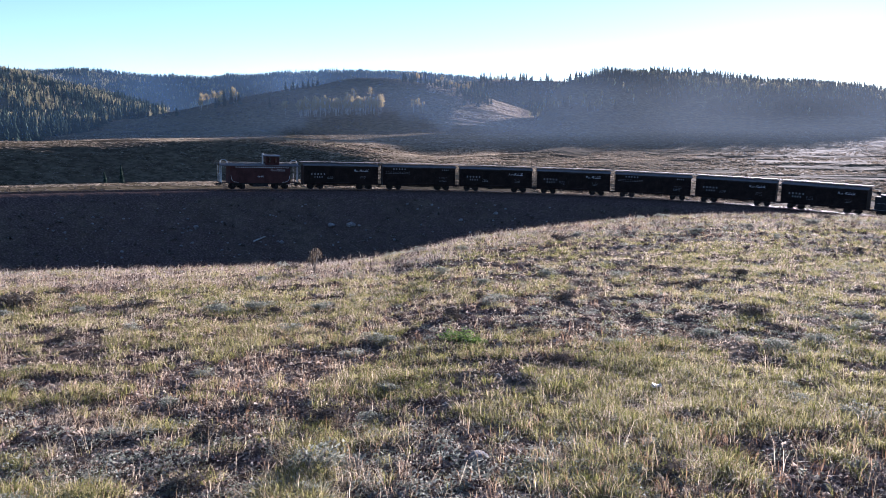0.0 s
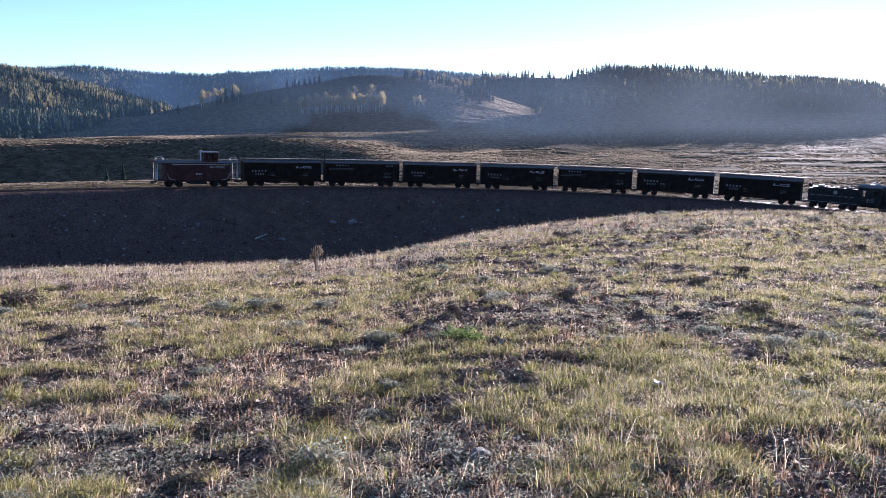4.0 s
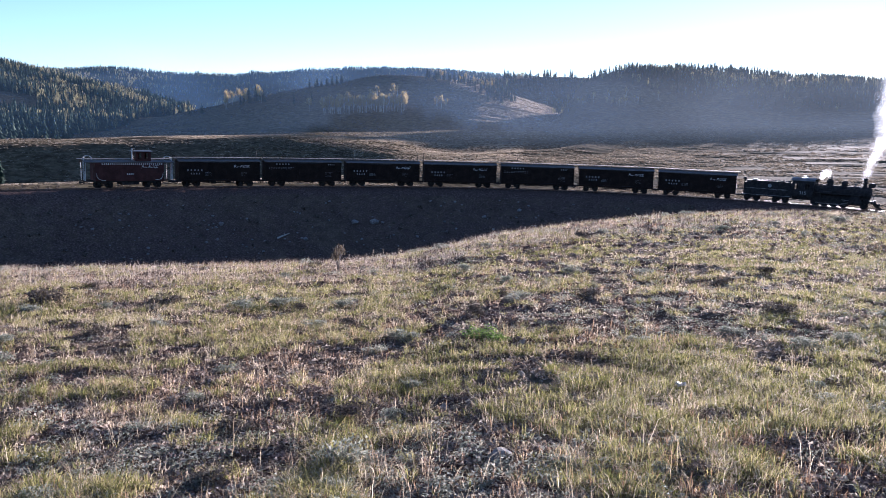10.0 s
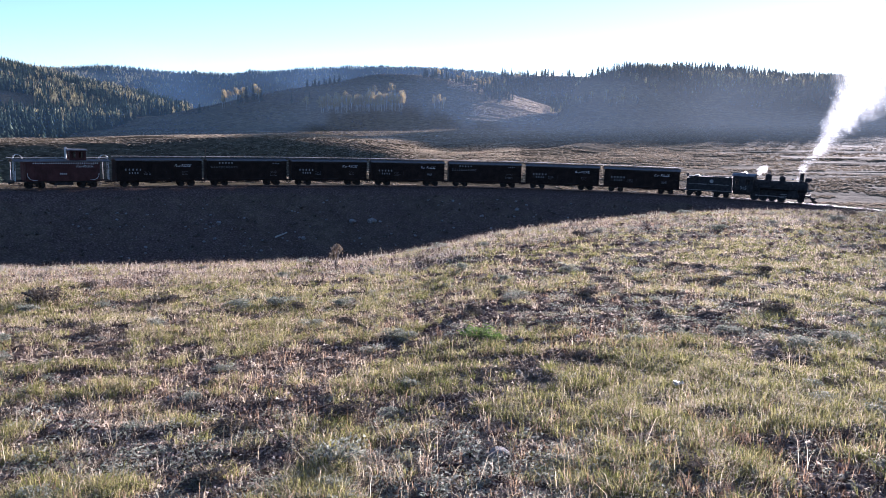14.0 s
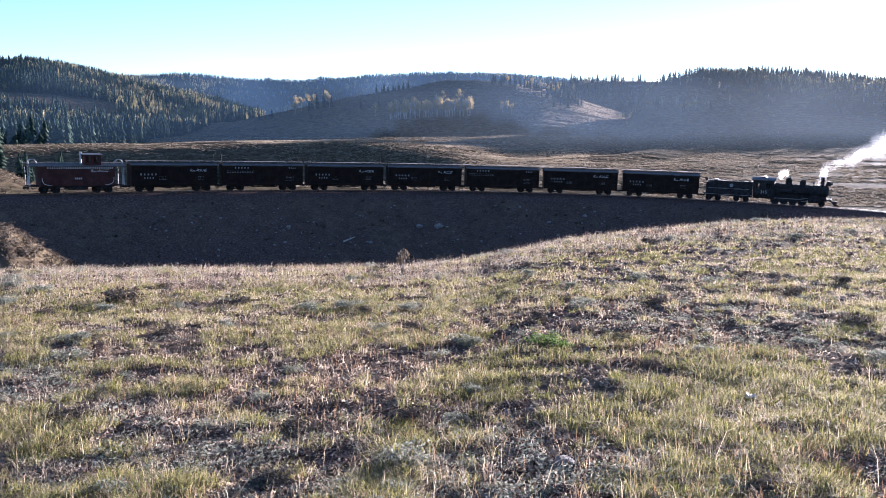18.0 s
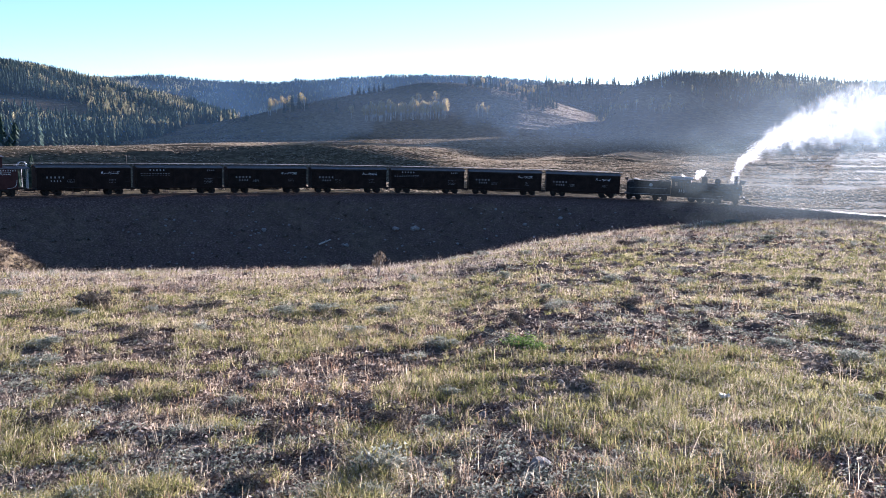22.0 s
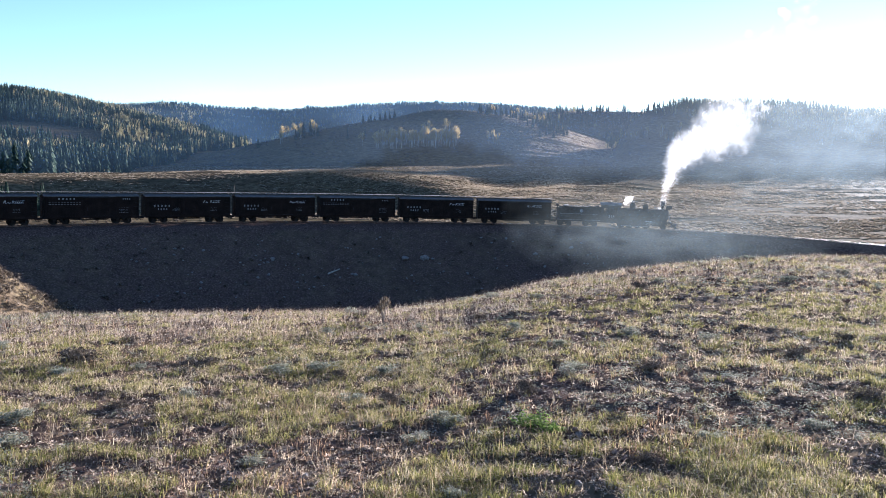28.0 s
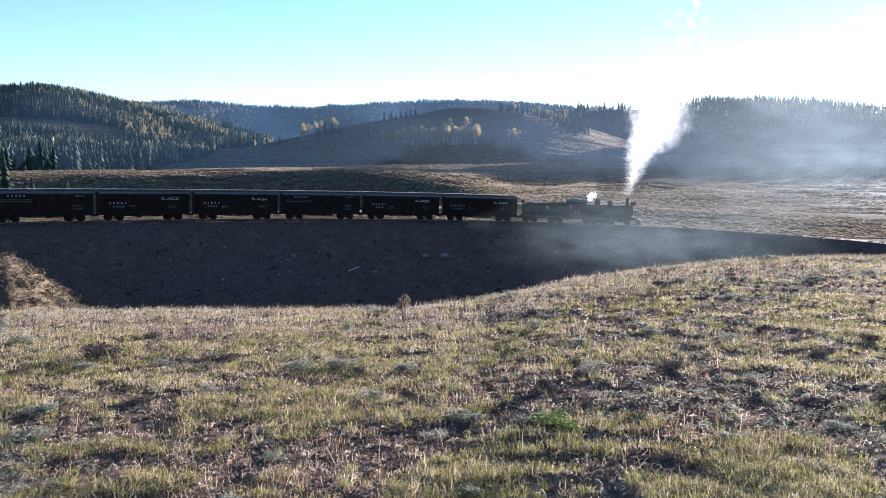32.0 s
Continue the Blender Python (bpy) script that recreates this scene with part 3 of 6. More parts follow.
def boxcar(kind, tall):
    """A thirty-foot wooden boxcar. kind 0: low lettering and a script mark; 1: lettering along the eaves."""
    car = tagged(new("boxcar"), "dark brown wooden narrow-gauge boxcar with white lettering" if kind == 0 else
                 "dark brown wooden boxcar with white lettering under the eaves", "railway car", "boxcars of the freight train")
    x, w = 4.55, 1.12
    part("body", boarded(-x, x, w, 0.78, 2.86), M_BOX, car, "dark brown upright boards")
    g = Geo()
    roof = [(-w - 0.09, 2.82), (-w - 0.09, 2.90), (0, 3.16), (w + 0.09, 2.90), (w + 0.09, 2.82), (0, 3.08)]
    g.quad_strip([[(q, y, z) for y, z in roof] for q in (-x - 0.08, x + 0.08)])
    top = part("roof", g, M_ROOF, car, "weathered grey-brown ribbed roof")
    for i in range(26):
        part("rib", RIB_ME, None, top, at=pose(-x + 2 * x * (i + 0.5) / 26, 0, 0))
    g = Geo()
    for y in (-0.2, 0, 0.2):
        g.box(-x - 0.35, x + 0.35, y - 0.085, y + 0.085, 3.25, 3.285)
    for i in range(11):
        q = -x - 0.2 + (2 * x + 0.4) * i / 10
        g.box(q - 0.03, q + 0.03, -0.3, 0.3, 3.16, 3.25)
    part("running_board", g, M_BOARD, car, "grey plank running board")
    for sgn in (-1, 1):
        g = Geo()
        y = sorted((sgn * (w + 0.015), sgn * (w + 0.06)))
        g.box(-x, x, y[0], y[1], 0.66, 0.86)
        g.box(-x, x, y[0], sorted((sgn * (w + 0.015), sgn * (w + 0.04)))[1] if sgn > 0 else y[1], 2.74, 2.82)
        part("side_sill", g, M_BOX, car)
        g = boarded(-0.82, 0.82, 0.03, 0.88, 2.72)
        door = part("door", g, M_BOX, car, "sliding plank door, closed", at=pose(0, sgn * (w + 0.05), 0))
        g = Geo().pipe([(-0.62, sgn * 0.06, 1.4), (-0.62, sgn * 0.12, 1.4), (-0.62, sgn * 0.12, 1.75), (-0.62, sgn * 0.06, 1.75)], 0.015)
        part("door_handle", g, M_IRON, door)
        g = Geo().box(-1.0, 1.9, *sorted((sgn * (w + 0.02), sgn * (w + 0.12))), 2.70, 2.76)
        part("door_track", g, M_IRON, car)
        g = Geo().box(-1.0, 1.9, *sorted((sgn * (w + 0.02), sgn * (w + 0.11))), 0.84, 0.88)
        part("door_track", g, M_IRON, car)
        yy = w + 0.026
        if kind == 0:
            bars(car, "letter_mark", -3.7, 1.78, 1.9, 0.19, 5, sgn, yy, "white painted mark")
            bars(car, "number_mark", -3.3, 1.42, 1.15, 0.17, 4, sgn, yy, "white painted mark")
            for q in range(3):
                bars(car, "data_line", -1.75, 1.60 - 0.14 * q, 0.75, 0.026, 6, sgn, yy, "small white painted lines")
                bars(car, "data_line", 2.35, 1.62 - 0.15 * q, 0.7, 0.024, 5, sgn, yy, "small white painted lines")
            script_mark(car, 1.55, 2.2, 1.85, sgn, yy)
        else:
            bars(car, "letter_mark", -3.3, 2.52, 1.75, 0.17, 5, sgn, yy, "white painted mark")
            bars(car, "number_mark", 2.9, 2.52, 0.9, 0.15, 4, sgn, yy, "white painted mark")
            for q in range(2):
                bars(car, "data_line", -4.2, 2.22 - 0.17 * q, 3.1, 0.028, 11, sgn, yy, "thin white painted lines")
            for q in range(4):
                bars(car, "data_line", 2.55, 1.66 - 0.16 * q, 0.95, 0.024, 6, sgn, yy, "small white painted lines")
        ladder(car, sgn * -(x - 0.35), sgn * (w + 0.02), 1.0, 2.6, 5)
        ladder(car, sgn * (x + 0.0), sgn * 0.75, 0.95, 2.7, 6, "y")
        for y in (0.35, 0.85):
            g = Geo().pipe([(-x + 0.1, sgn * y, 0.74), (-1.2, sgn * y, 0.45), (1.2, sgn * y, 0.45), (x - 0.1, sgn * y, 0.74)], 0.02, 6)
            part("truss_rod", g, M_IRON, car)
    g = Geo()
    for q in (-1.2, 1.2):
        g.box(q - 0.06, q + 0.06, -1.0, 1.0, 0.46, 0.72)
        g.box(q - 0.08, q + 0.08, -w, w, 0.66, 0.78)
    g.box(-x, x, -0.2, 0.2, 0.55, 0.78)
    for q in (-x + 0.1, x - 0.1):
        g.box(q - 0.12, q + 0.12, -w - 0.02, w + 0.02, 0.6, 0.80)
    part("underframe", g, M_IRON, car)
    g = Geo().rod((0.4, 0.55, 0.5), (0.95, 0.55, 0.5), 0.17, 12)
    part("air_reservoir", g, M_IRON, car)
    zb = 4.15 if tall else 3.05
    g = Geo().rod((-x - 0.12, -0.55, 0.7), (-x - 0.12, -0.55, zb), 0.024, 6)
    shaft = part("brake_shaft", g, M_IRON, car)
    g = Geo()
    ring = [(-x - 0.12 + 0.2 * math.cos(a), -0.55 + 0.2 * math.sin(a), zb) for a in np.linspace(0, 2 * math.pi, 13)]
    g.pipe([tuple(float(c) for c in p) for p in ring], 0.016, 5)
    for k in range(4):
        a = k * math.pi / 2
        g.rod((-x - 0.12, -0.55, zb - 0.02), (-x - 0.12 + 0.2 * math.cos(a), -0.55 + 0.2 * math.sin(a), zb), 0.012, 5)
    part("brake_wheel", g, M_IRON, shaft)
    for sgn in (-1, 1):
        coupler(car, sgn * x, sgn)
        truck(car, sgn * 3.05)
    return car


def caboose():
    car = tagged(new("caboose"), "dark red wooden caboose with a cupola and white end railings", "railway car")
    x, w = 3.55, 1.12
    part("body", boarded(-x, x, w, 0.76, 2.72), M_CABOOSE, car, "dark red upright boards")
    g = Geo()
    arc = [(-w - 0.12, 2.70), (-w - 0.12, 2.77), (-w * 0.5, 2.94), (0, 3.0), (w * 0.5, 2.94), (w + 0.12, 2.77), (w + 0.12, 2.70), (w * 0.5, 2.87), (0, 2.93), (-w * 0.5, 2.87)]
    g.quad_strip([[(q, y, z) for y, z in arc] for q in (-x - 1.1, x + 1.1)])
    part("roof", g, M_ROOF, car, "grey roof overhanging both end platforms")
    g = Geo()
    for y in (-0.15, 0.15):
        g.box(-x - 1.5, 0.55, y - 0.11, y + 0.11, 3.08, 3.11)
        g.box(2.35, x + 1.25, y - 0.11, y + 0.11, 3.08, 3.11)
    for q in (-4.6, -3.2, -1.8, -0.4, 2.6, 3.6, 4.6):
        g.box(q - 0.03, q + 0.03, -0.26, 0.26, 2.96, 3.08)
    part("running_board", g, M_BOARD, car, "grey plank running board")
    g = Geo()
    for sgn in (-1, 1):
        y = sorted((sgn * 0.91, sgn * 0.95))
        g.box(0.65, 2.25, y[0], y[1], 2.85, 3.1)
        g.box(0.65, 2.25, y[0], y[1], 3.72, 3.86)
        for a, b in ((0.65, 0.82), (1.22, 1.55), (1.95, 2.25)):
            g.box(a, b, y[0], y[1], 3.1, 3.72)
        x0 = sorted((1.45 + sgn * 0.76, 1.45 + sgn * 0.8))
        g.box(x0[0], x0[1], -0.91, 0.91, 2.85, 3.1)
        g.box(x0[0], x0[1], -0.91, 0.91, 3.72, 3.86)
        for a, b in ((-0.91, -0.7), (-0.12, 0.12), (0.7, 0.91)):
            g.box(x0[0], x0[1], a, b, 3.1, 3.72)
    cup = part("cupola", g, M_CABOOSE, car, "dark red cupola with clear windows above the roof")
    g = Geo()
    arc = [(-1.08, 3.84), (-1.08, 3.9), (-0.55, 4.0), (0, 4.03), (0.55, 4.0), (1.08, 3.9), (1.08, 3.84)]
    g.quad_strip([[(q, y, z) for y, z in arc] for q in (0.5, 2.4)])
    part("cupola_roof", g, M_ROOF, cup, "pale grey cupola roof")
    for sgn in (-1, 1):
        for q in (1.02, 1.75):
            g = Geo()
            y = sorted((sgn * 0.955, sgn * 0.985))
            g.box(q - 0.2, q + 0.2, sgn * 0.93 - 0.003, sgn * 0.93 + 0.003, 3.1, 3.72)
            part("window_pane", g, M_PANE, cup, "clear cupola window").visible_shadow = False
            g = Geo()
            y = sorted((sgn * 0.96, sgn * 1.0))
            for a, b, c, d in ((q - 0.24, q - 0.2, 3.06, 3.76), (q + 0.2, q + 0.24, 3.06, 3.76), (q - 0.24, q + 0.24, 3.06, 3.1), (q - 0.24, q + 0.24, 3.72, 3.76)):
                g.box(a, b, y[0], y[1], c, d)
            part("window_frame", g, M_CABOOSE, cup)
        bars(car, "lettering", -2.9, 2.5, 6.4, 0.13, 30, sgn, w + 0.026, "long row of small white marks", paint=M_WHITE)
        script_mark(car, 1.2, 2.15, 1.75, sgn, w + 0.026)
        bars(car, "number_mark", -0.35, 1.42, 0.75, 0.17, 4, sgn, w + 0.026, "white painted mark", paint=M_WHITE)
        # curved white hand rails low on the ends of the side
        for e in (-1, 1):
            pts = [(e * (x - 0.12), sgn * (w + 0.06), 1.6), (e * (x - 0.14), sgn * (w + 0.06), 1.25), (e * (x - 0.3), sgn * (w + 0.06), 1.0), (e * (x - 0.6), sgn * (w + 0.06), 0.87), (e * (x - 1.0), sgn * (w + 0.06), 0.84)]
            part("side_rail", Geo().pipe(pts, 0.022), M_RAILW, car, "white curved hand rail")
    for e in (-1, 1):
        g = Geo().box(*sorted((e * x, e * (x + 1.0))), -w, w, 0.72, 0.8)
        part("end_platform", g, M_TIE, car, "plank end platform")
        g = Geo().box(*sorted((e * (x + 0.0), e * (x + 0.03))), -0.34, 0.34, 0.82, 2.5)
        part("end_door", g, M_CABOOSE, car)
        xe = e * (x + 0.95)
        for sgn in (-1, 1):
            g = Geo()
            g.rod((xe, sgn * (w - 0.08), 0.8), (xe, sgn * (w - 0.08), 2.74), 0.02, 6)
            g.pipe([(xe, sgn * 0.35, 1.75), (xe, sgn * (w - 0.08), 1.75)], 0.022)
            for q in (0.5, 0.7, 0.9):
                g.rod((xe, sgn * q, 0.8), (xe, sgn * q, 1.75), 0.014, 5)
            part("end_railing", g, M_RAILW, car, "white-painted platform railing")
            g = Geo()
            for q in range(3):
                g.box(*sorted((e * (x + 0.1), e * (x + 0.75))), *sorted((sgn * (w - 0.3 + 0.12 * q), sgn * (w - 0.05 + 0.12 * q) - sgn * 0.02)), 0.56 - 0.16 * q, 0.59 - 0.16 * q)
            part("steps", g, M_IRON, car)
        # the white ladder that bends over onto the roof
        g = Geo()
        for y in (-0.62, -0.22):
            pts = [(xe + e * 0.05, y, 0.85), (xe + e * 0.05, y, 3.05), (xe + e * 0.0, y, 3.28), (xe - e * 0.2, y, 3.4), (xe - e * 0.55, y, 3.38), (xe - e * 0.75, y, 3.2), (xe - e * 0.78, y, 2.95)]
            g.pipe(pts, 0.025)
        for i in range(8):
            g.rod((xe + e * 0.05, -0.62, 1.0 + 0.28 * i), (xe + e * 0.05, -0.22, 1.0 + 0.28 * i), 0.022, 5)
        part("roof_ladder", g, M_RAILW, car, "white ladder curving over the roof edge")
        g = Geo().rod((xe, 0.5, 0.8), (xe, 0.5, 2.0), 0.022, 6)
        g.lathe((xe, 0.5, 2.0), (0, 0, 1), [(-0.02, 0.2), (0.0, 0.22), (0.02, 0.2)], 14)
        part("brake_wheel", g, M_IRON, car)
        coupler(car, e * (x + 0.85), e)
        truck(car, e * 2.55)
    g = Geo().lathe((0.42, -0.35, 2.9), (0, 0, 1), [(0, 0.09), (1.05, 0.09), (1.05, 0.13), (1.12, 0.14), (1.15, 0.06), (1.25, 0.15), (1.3, 0.02)], 12)
    part("stove_pipe", g, M_RAILW, car, "pale metal stove pipe")
    g = Geo().box(-x, x, -0.9, 0.9, 0.6, 0.78)
    g.box(-0.9, 0.9, -1.05, 1.05, 0.35, 0.6)
    part("underframe", g, M_IRON, car)
    return car


def tender():
    t = tagged(new("tender"), "black coal tender with pale lettering", "tender")
    g = Geo()
    g.box(-2.35, 2.95, -1.05, 1.05, 0.86, 2.22)
    g.quad_strip([[(a, b, 2.22) for a, b in ((-1.55, -1.05), (2.95, -1.05), (2.95, 1.05), (-1.55, 1.05))],
                  [(a, b, 2.40) for a, b in ((-1.55, -1.05), (2.95, -1.05), (2.95, 1.05), (-1.55, 1.05))],
                  [(a, b, 2.48) for a, b in ((-1.6, -1.12), (2.95, -1.12), (2.95, 1.12), (-1.6, 1.12))]])
    part("tank", g, M_IRON, t, "black riveted water tank and coal bunker")
    for k in range(7):
        part("seam", Geo().box(-2.3 + 0.85 * k, -2.26 + 0.85 * k, -1.06, 1.06, 0.9, 2.2), M_IRON, t)
    g = Geo()
    for sgn in (-1, 1):
        g.pipe([(-2.35, sgn * 1.06, 2.2), (2.95, sgn * 1.06, 2.2)], 0.03, 6)
        g.pipe([(-2.35, sgn * 1.06, 0.9), (2.95, sgn * 1.06, 0.9)], 0.03, 6)
        bars(t, "lettering", -2.1, 1.5, 4.7, 0.101, 38, sgn, 1.055, "long row of small pale marks")
        part("sill_stripe", Geo().box(-2.45, 2.9, *sorted((sgn * 1.105, sgn * 1.112)), 0.80, 0.83), M_WORN, t, "thin pale stripe along the frame")
        m = Geo().lathe((0.55 * -sgn, sgn * 1.05, 1.95), (0, sgn, 0), [(0, 0.22), (0.012, 0.22), (0.012, 0.02)], 16)
        part("round_emblem", m, M_WORN, t, "small round pale emblem")
    part("beading", g, M_IRON, t)
    g = Geo()
    rng = random.Random(3)
    for _ in range(190):
        x, y = rng.uniform(-0.9, 2.8), rng.uniform(-0.9, 0.9)
        r = rng.uniform(0.09, 0.2)
        z = 2.24 + 0.2 * (1 - abs(y)) + rng.uniform(-0.05, 0.05)
        g.lathe((x, y, z), (rng.uniform(-1, 1), rng.uniform(-1, 1), 1), [(-r * 0.7, r * 0.3), (-r * 0.2, r), (r * 0.4, r * 0.8), (r * 0.7, r * 0.2)], 6)
    part("coal", g, M_IRON, t, "heap of black coal")
    g = Geo().box(-2.55, 3.0, -1.1, 1.1, 0.66, 0.86)
    part("frame", g, M_IRON, t)
    g = Geo().lathe((-1.9, 0, 2.22), (0, 0, 1), [(0, 0.3), (0.14, 0.3), (0.16, 0.34), (0.2, 0.34), (0.22, 0.05)], 14)
    part("water_hatch", g, M_ROOF, t, "round water hatch")
    g = Geo().box(-1.5, -0.95, -0.5, 0.5, 2.42, 2.62, 0.05)
    part("tool_box", g, M_BOARD, t, "pale tool box at the rear of the coal")
    g = Geo().box(-2.5, -2.2, -0.16, 0.16, 2.4, 2.72, 0.02)
    g.rod((-2.52, 0, 2.56), (-2.6, 0, 2.56), 0.14, 12)
    g.rod((-2.35, 0, 2.2), (-2.35, 0, 2.42), 0.04, 6)
    part("rear_lamp", g, M_IRON, t)
    coupler(t, -2.5, -1)
    for q in (-1.45, 1.75):
        truck(t, q, 1.1)
    return t


RODS = []
DRIVER_R, CRANK = 0.47, 0.25
DRIVER_X = (0.55, 1.55, 2.55, 3.55)


def locomotive():
    """An old consolidation; x = 0 at the rear of the cab, chimney forward."""
    e = tagged(new("steam_locomotive"), "old black narrow-gauge steam locomotive with two domes and tall stack", "locomotive")
    zc = 1.78
    g = Geo().lathe((2.6, 0, zc), (1, 0, 0), [(0, 0.1), (0, 0.70), (1.6, 0.67), (1.6, 0.685), (1.66, 0.685), (1.66, 0.66), (3.4, 0.64), (3.4, 0.655), (3.46, 0.655), (3.46, 0.64), (5.3, 0.64), (5.3, 0.1)], 28)
    part("boiler", g, M_IRON, e, "black boiler with bands", smooth=False)
    g = Geo().lathe((7.9, 0, zc), (1, 0, 0), [(0, 0.66), (1.55, 0.66), (1.6, 0.64), (1.6, 0.1)], 28)
    g.lathe((9.5, 0, zc), (1, 0, 0), [(0, 0.55), (0.05, 0.52), (0.1, 0.3), (0.14, 0.02)], 24)
    box = part("smokebox", g, M_IRON, e, "black smokebox")
    g = Geo().box(1.7, 4.4, -0.62, 0.62, 0.62, 1.7)
    part("firebox", g, M_IRON, e)
    g = Geo().lathe((8.85, 0, 2.4), (0, 0, 1), [(0, 0.34), (0.08, 0.24), (0.2, 0.2), (0.95, 0.22), (0.97, 0.27), (1.06, 0.27), (1.06, 0.2), (0.9, 0.18)], 20)
    part("chimney", g, M_IRON, e, "tall black smokestack")
    g = Geo().lathe((5.2, 0, 2.35), (0, 0, 1), [(0, 0.42), (0.12, 0.36), (0.55, 0.36), (0.68, 0.30), (0.78, 0.16), (0.8, 0.02)], 20)
    part("steam_dome", g, M_IRON, e, "black steam dome")
    g = Geo()
    for q in (-0.09, 0.09):
        g.rod((5.2 + q, 0, 3.1), (5.2 + q, 0, 3.38), 0.04, 8)
    g.rod((5.35, 0.15, 3.0), (5.35, 0.15, 3.45), 0.03, 8)
    part("safety_valve", g, M_STEEL, e)
    g = Geo().lathe((6.75, 0, 2.32), (0, 0, 1), [(0, 0.4), (0.1, 0.33), (0.5, 0.33), (0.6, 0.28), (0.68, 0.14), (0.7, 0.02)], 20)
    part("sand_dome", g, M_IRON, e, "black sand dome")
    g = Geo().lathe((7.9, 0, 2.62), (0, 0, 1), [(0, 0.13), (0.1, 0.11), (0.16, 0.05), (0.17, 0.01)], 12)
    g.pipe([(7.9, -0.16, 2.42), (7.9, -0.16, 2.72), (7.9, 0.16, 2.72), (7.9, 0.16, 2.42)], 0.02)
    part("bell", g, M_STEEL, e, "small bell on a yoke")
    # cab: four walls with window openings, roof
    CAB = pose(0.7, 0, 0)
    g = Geo()
    for sgn in (-1, 1):
        y = sorted((sgn * 1.08, sgn * 1.13))
        g.box(0.65, 3.0, y[0], y[1], 1.0, 1.75)
        g.box(0.65, 0.95, y[0], y[1], 1.75, 2.45)
        g.box(1.38, 2.05, y[0], y[1], 1.75, 2.45)
        g.box(2.65, 3.0, y[0], y[1], 1.75, 2.45)
        g.box(0.65, 3.0, y[0], y[1], 2.45, 2.78)
    g.box(2.95, 3.0, -1.08, -0.62, 1.0, 2.78)
    g.box(2.95, 3.0, 0.62, 1.08, 1.0, 2.78)
    g.box(2.95, 3.0, -0.62, 0.62, 2.42, 2.78)
    g.box(0.65, 3.0, -1.08, 1.08, 0.95, 1.0)
    cab = part("cab", g, M_IRON, e, "black cab with open side windows", at=CAB)
    g = Geo()
    arc = [(-1.28, 2.74), (-1.28, 2.80), (-0.7, 2.98), (0, 3.06), (0.7, 2.98), (1.28, 2.80), (1.28, 2.74), (0.7, 2.91), (0, 2.99), (-0.7, 2.91)]
    g.quad_strip([[(q, y, z) for y, z in arc] for q in (0.5, 3.15)])
    g.box(1.4, 2.0, -0.35, 0.35, 3.03, 3.1)
    part("cab_roof", g, M_ROOF, e, "grey arched cab roof", at=CAB)
    g = Geo().quad_strip([[(2.05, -0.35, 3.05), (2.09, -0.35, 3.05), (2.09, 0.35, 3.05), (2.05, 0.35, 3.05)], [(1.75, -0.35, 3.3), (1.79, -0.35, 3.3), (1.79, 0.35, 3.3), (1.75, 0.35, 3.3)]])
    part("roof_hatch", g, M_RAILW, e, "raised roof hatch", at=CAB)
    for sgn in (-1, 1):
        for q in (0.95, 2.05):
            wdt = 0.43 if q < 1 else 0.6
            g = Geo()
            y = sorted((sgn * 1.09, sgn * 1.12))
            for k in (0, 1, 2):
                a = q + (wdt - 0.04) * k / 2
                g.box(a, a + 0.04, y[0], y[1], 1.75, 2.45)
            for k in (0, 1, 2):
                a = 1.75 + 0.66 * k / 2
                g.box(q, q + wdt, y[0], y[1], a, a + 0.04)
            part("window_frame", g, M_TIE, cab)
    for sgn in (-1, 1):
        cu = bpy.data.curves.new("number", "FONT")
        cu.body, cu.size, cu.extrude, cu.align_x = "315", 0.52, 0.006, "CENTER"
        ob = new("number", cu)
        ob.data.materials.append(M_WORN)
        me = bpy.data.meshes.new_from_object(ob.evaluated_get(bpy.context.evaluated_depsgraph_get()))
        bpy.data.objects.remove(ob)
        part("cab_number", me, None, e, "pale painted number 315", at=pose(2.6, sgn * 1.14, 1.2, 90, 0, 0 if sgn < 0 else 180))
    # running boards, cylinders, pilot
    for sgn in (-1, 1):
        g = Geo().box(3.0, 8.6, *sorted((sgn * 0.66, sgn * 1.05)), 1.5, 1.56)
        part("running_board", g, M_IRON, e)
        g = Geo().rod((7.55, sgn * 0.92, 0.72), (8.75, sgn * 0.92, 0.72), 0.31, 18)
        g.rod((7.5, sgn * 0.92, 0.72), (8.8, sgn * 0.92, 0.72), 0.2, 14)
        g.box(7.7, 8.6, *sorted((sgn * 0.7, sgn * 1.12)), 1.0, 1.42, 0.02)
        part("cylinder", g, M_IRON, e, "black steam cylinder and valve chest")
        g = Geo().pipe([(3.0, sgn * 0.72, 2.15), (8.9, sgn * 0.72, 2.1)], 0.02)
        for q in (3.6, 5.4, 7.2, 8.7):
            g.rod((q, sgn * 0.62, 2.1), (q, sgn * 0.72, 2.12), 0.015, 5)
        part("hand_rail", g, M_IRON, e, "dark hand rail along the boiler")
        g = Geo().pipe([(4.3, sgn * 0.8, 1.62), (5.6, sgn * 0.8, 1.62)], 0.17, 12)
        part("air_tank", g, M_IRON, e)
        g = Geo().pipe([(5.3, sgn * 0.42, 2.5), (5.5, sgn * 0.7, 2.0), (5.6, sgn * 0.74, 1.6)], 0.03)
        g.pipe([(6.75, sgn * 0.4, 2.4), (6.8, sgn * 0.68, 1.9), (6.5, sgn * 0.7, 1.0), (6.45, sgn * 0.55, 0.3)], 0.025)
        part("pipes", g, M_IRON, e)
    g = Geo().box(3.6, 9.4, -0.35, 0.35, 0.62, 1.32)
    g.box(3.5, 5.2, -0.42, 0.42, 0.34, 0.7, 0.05)
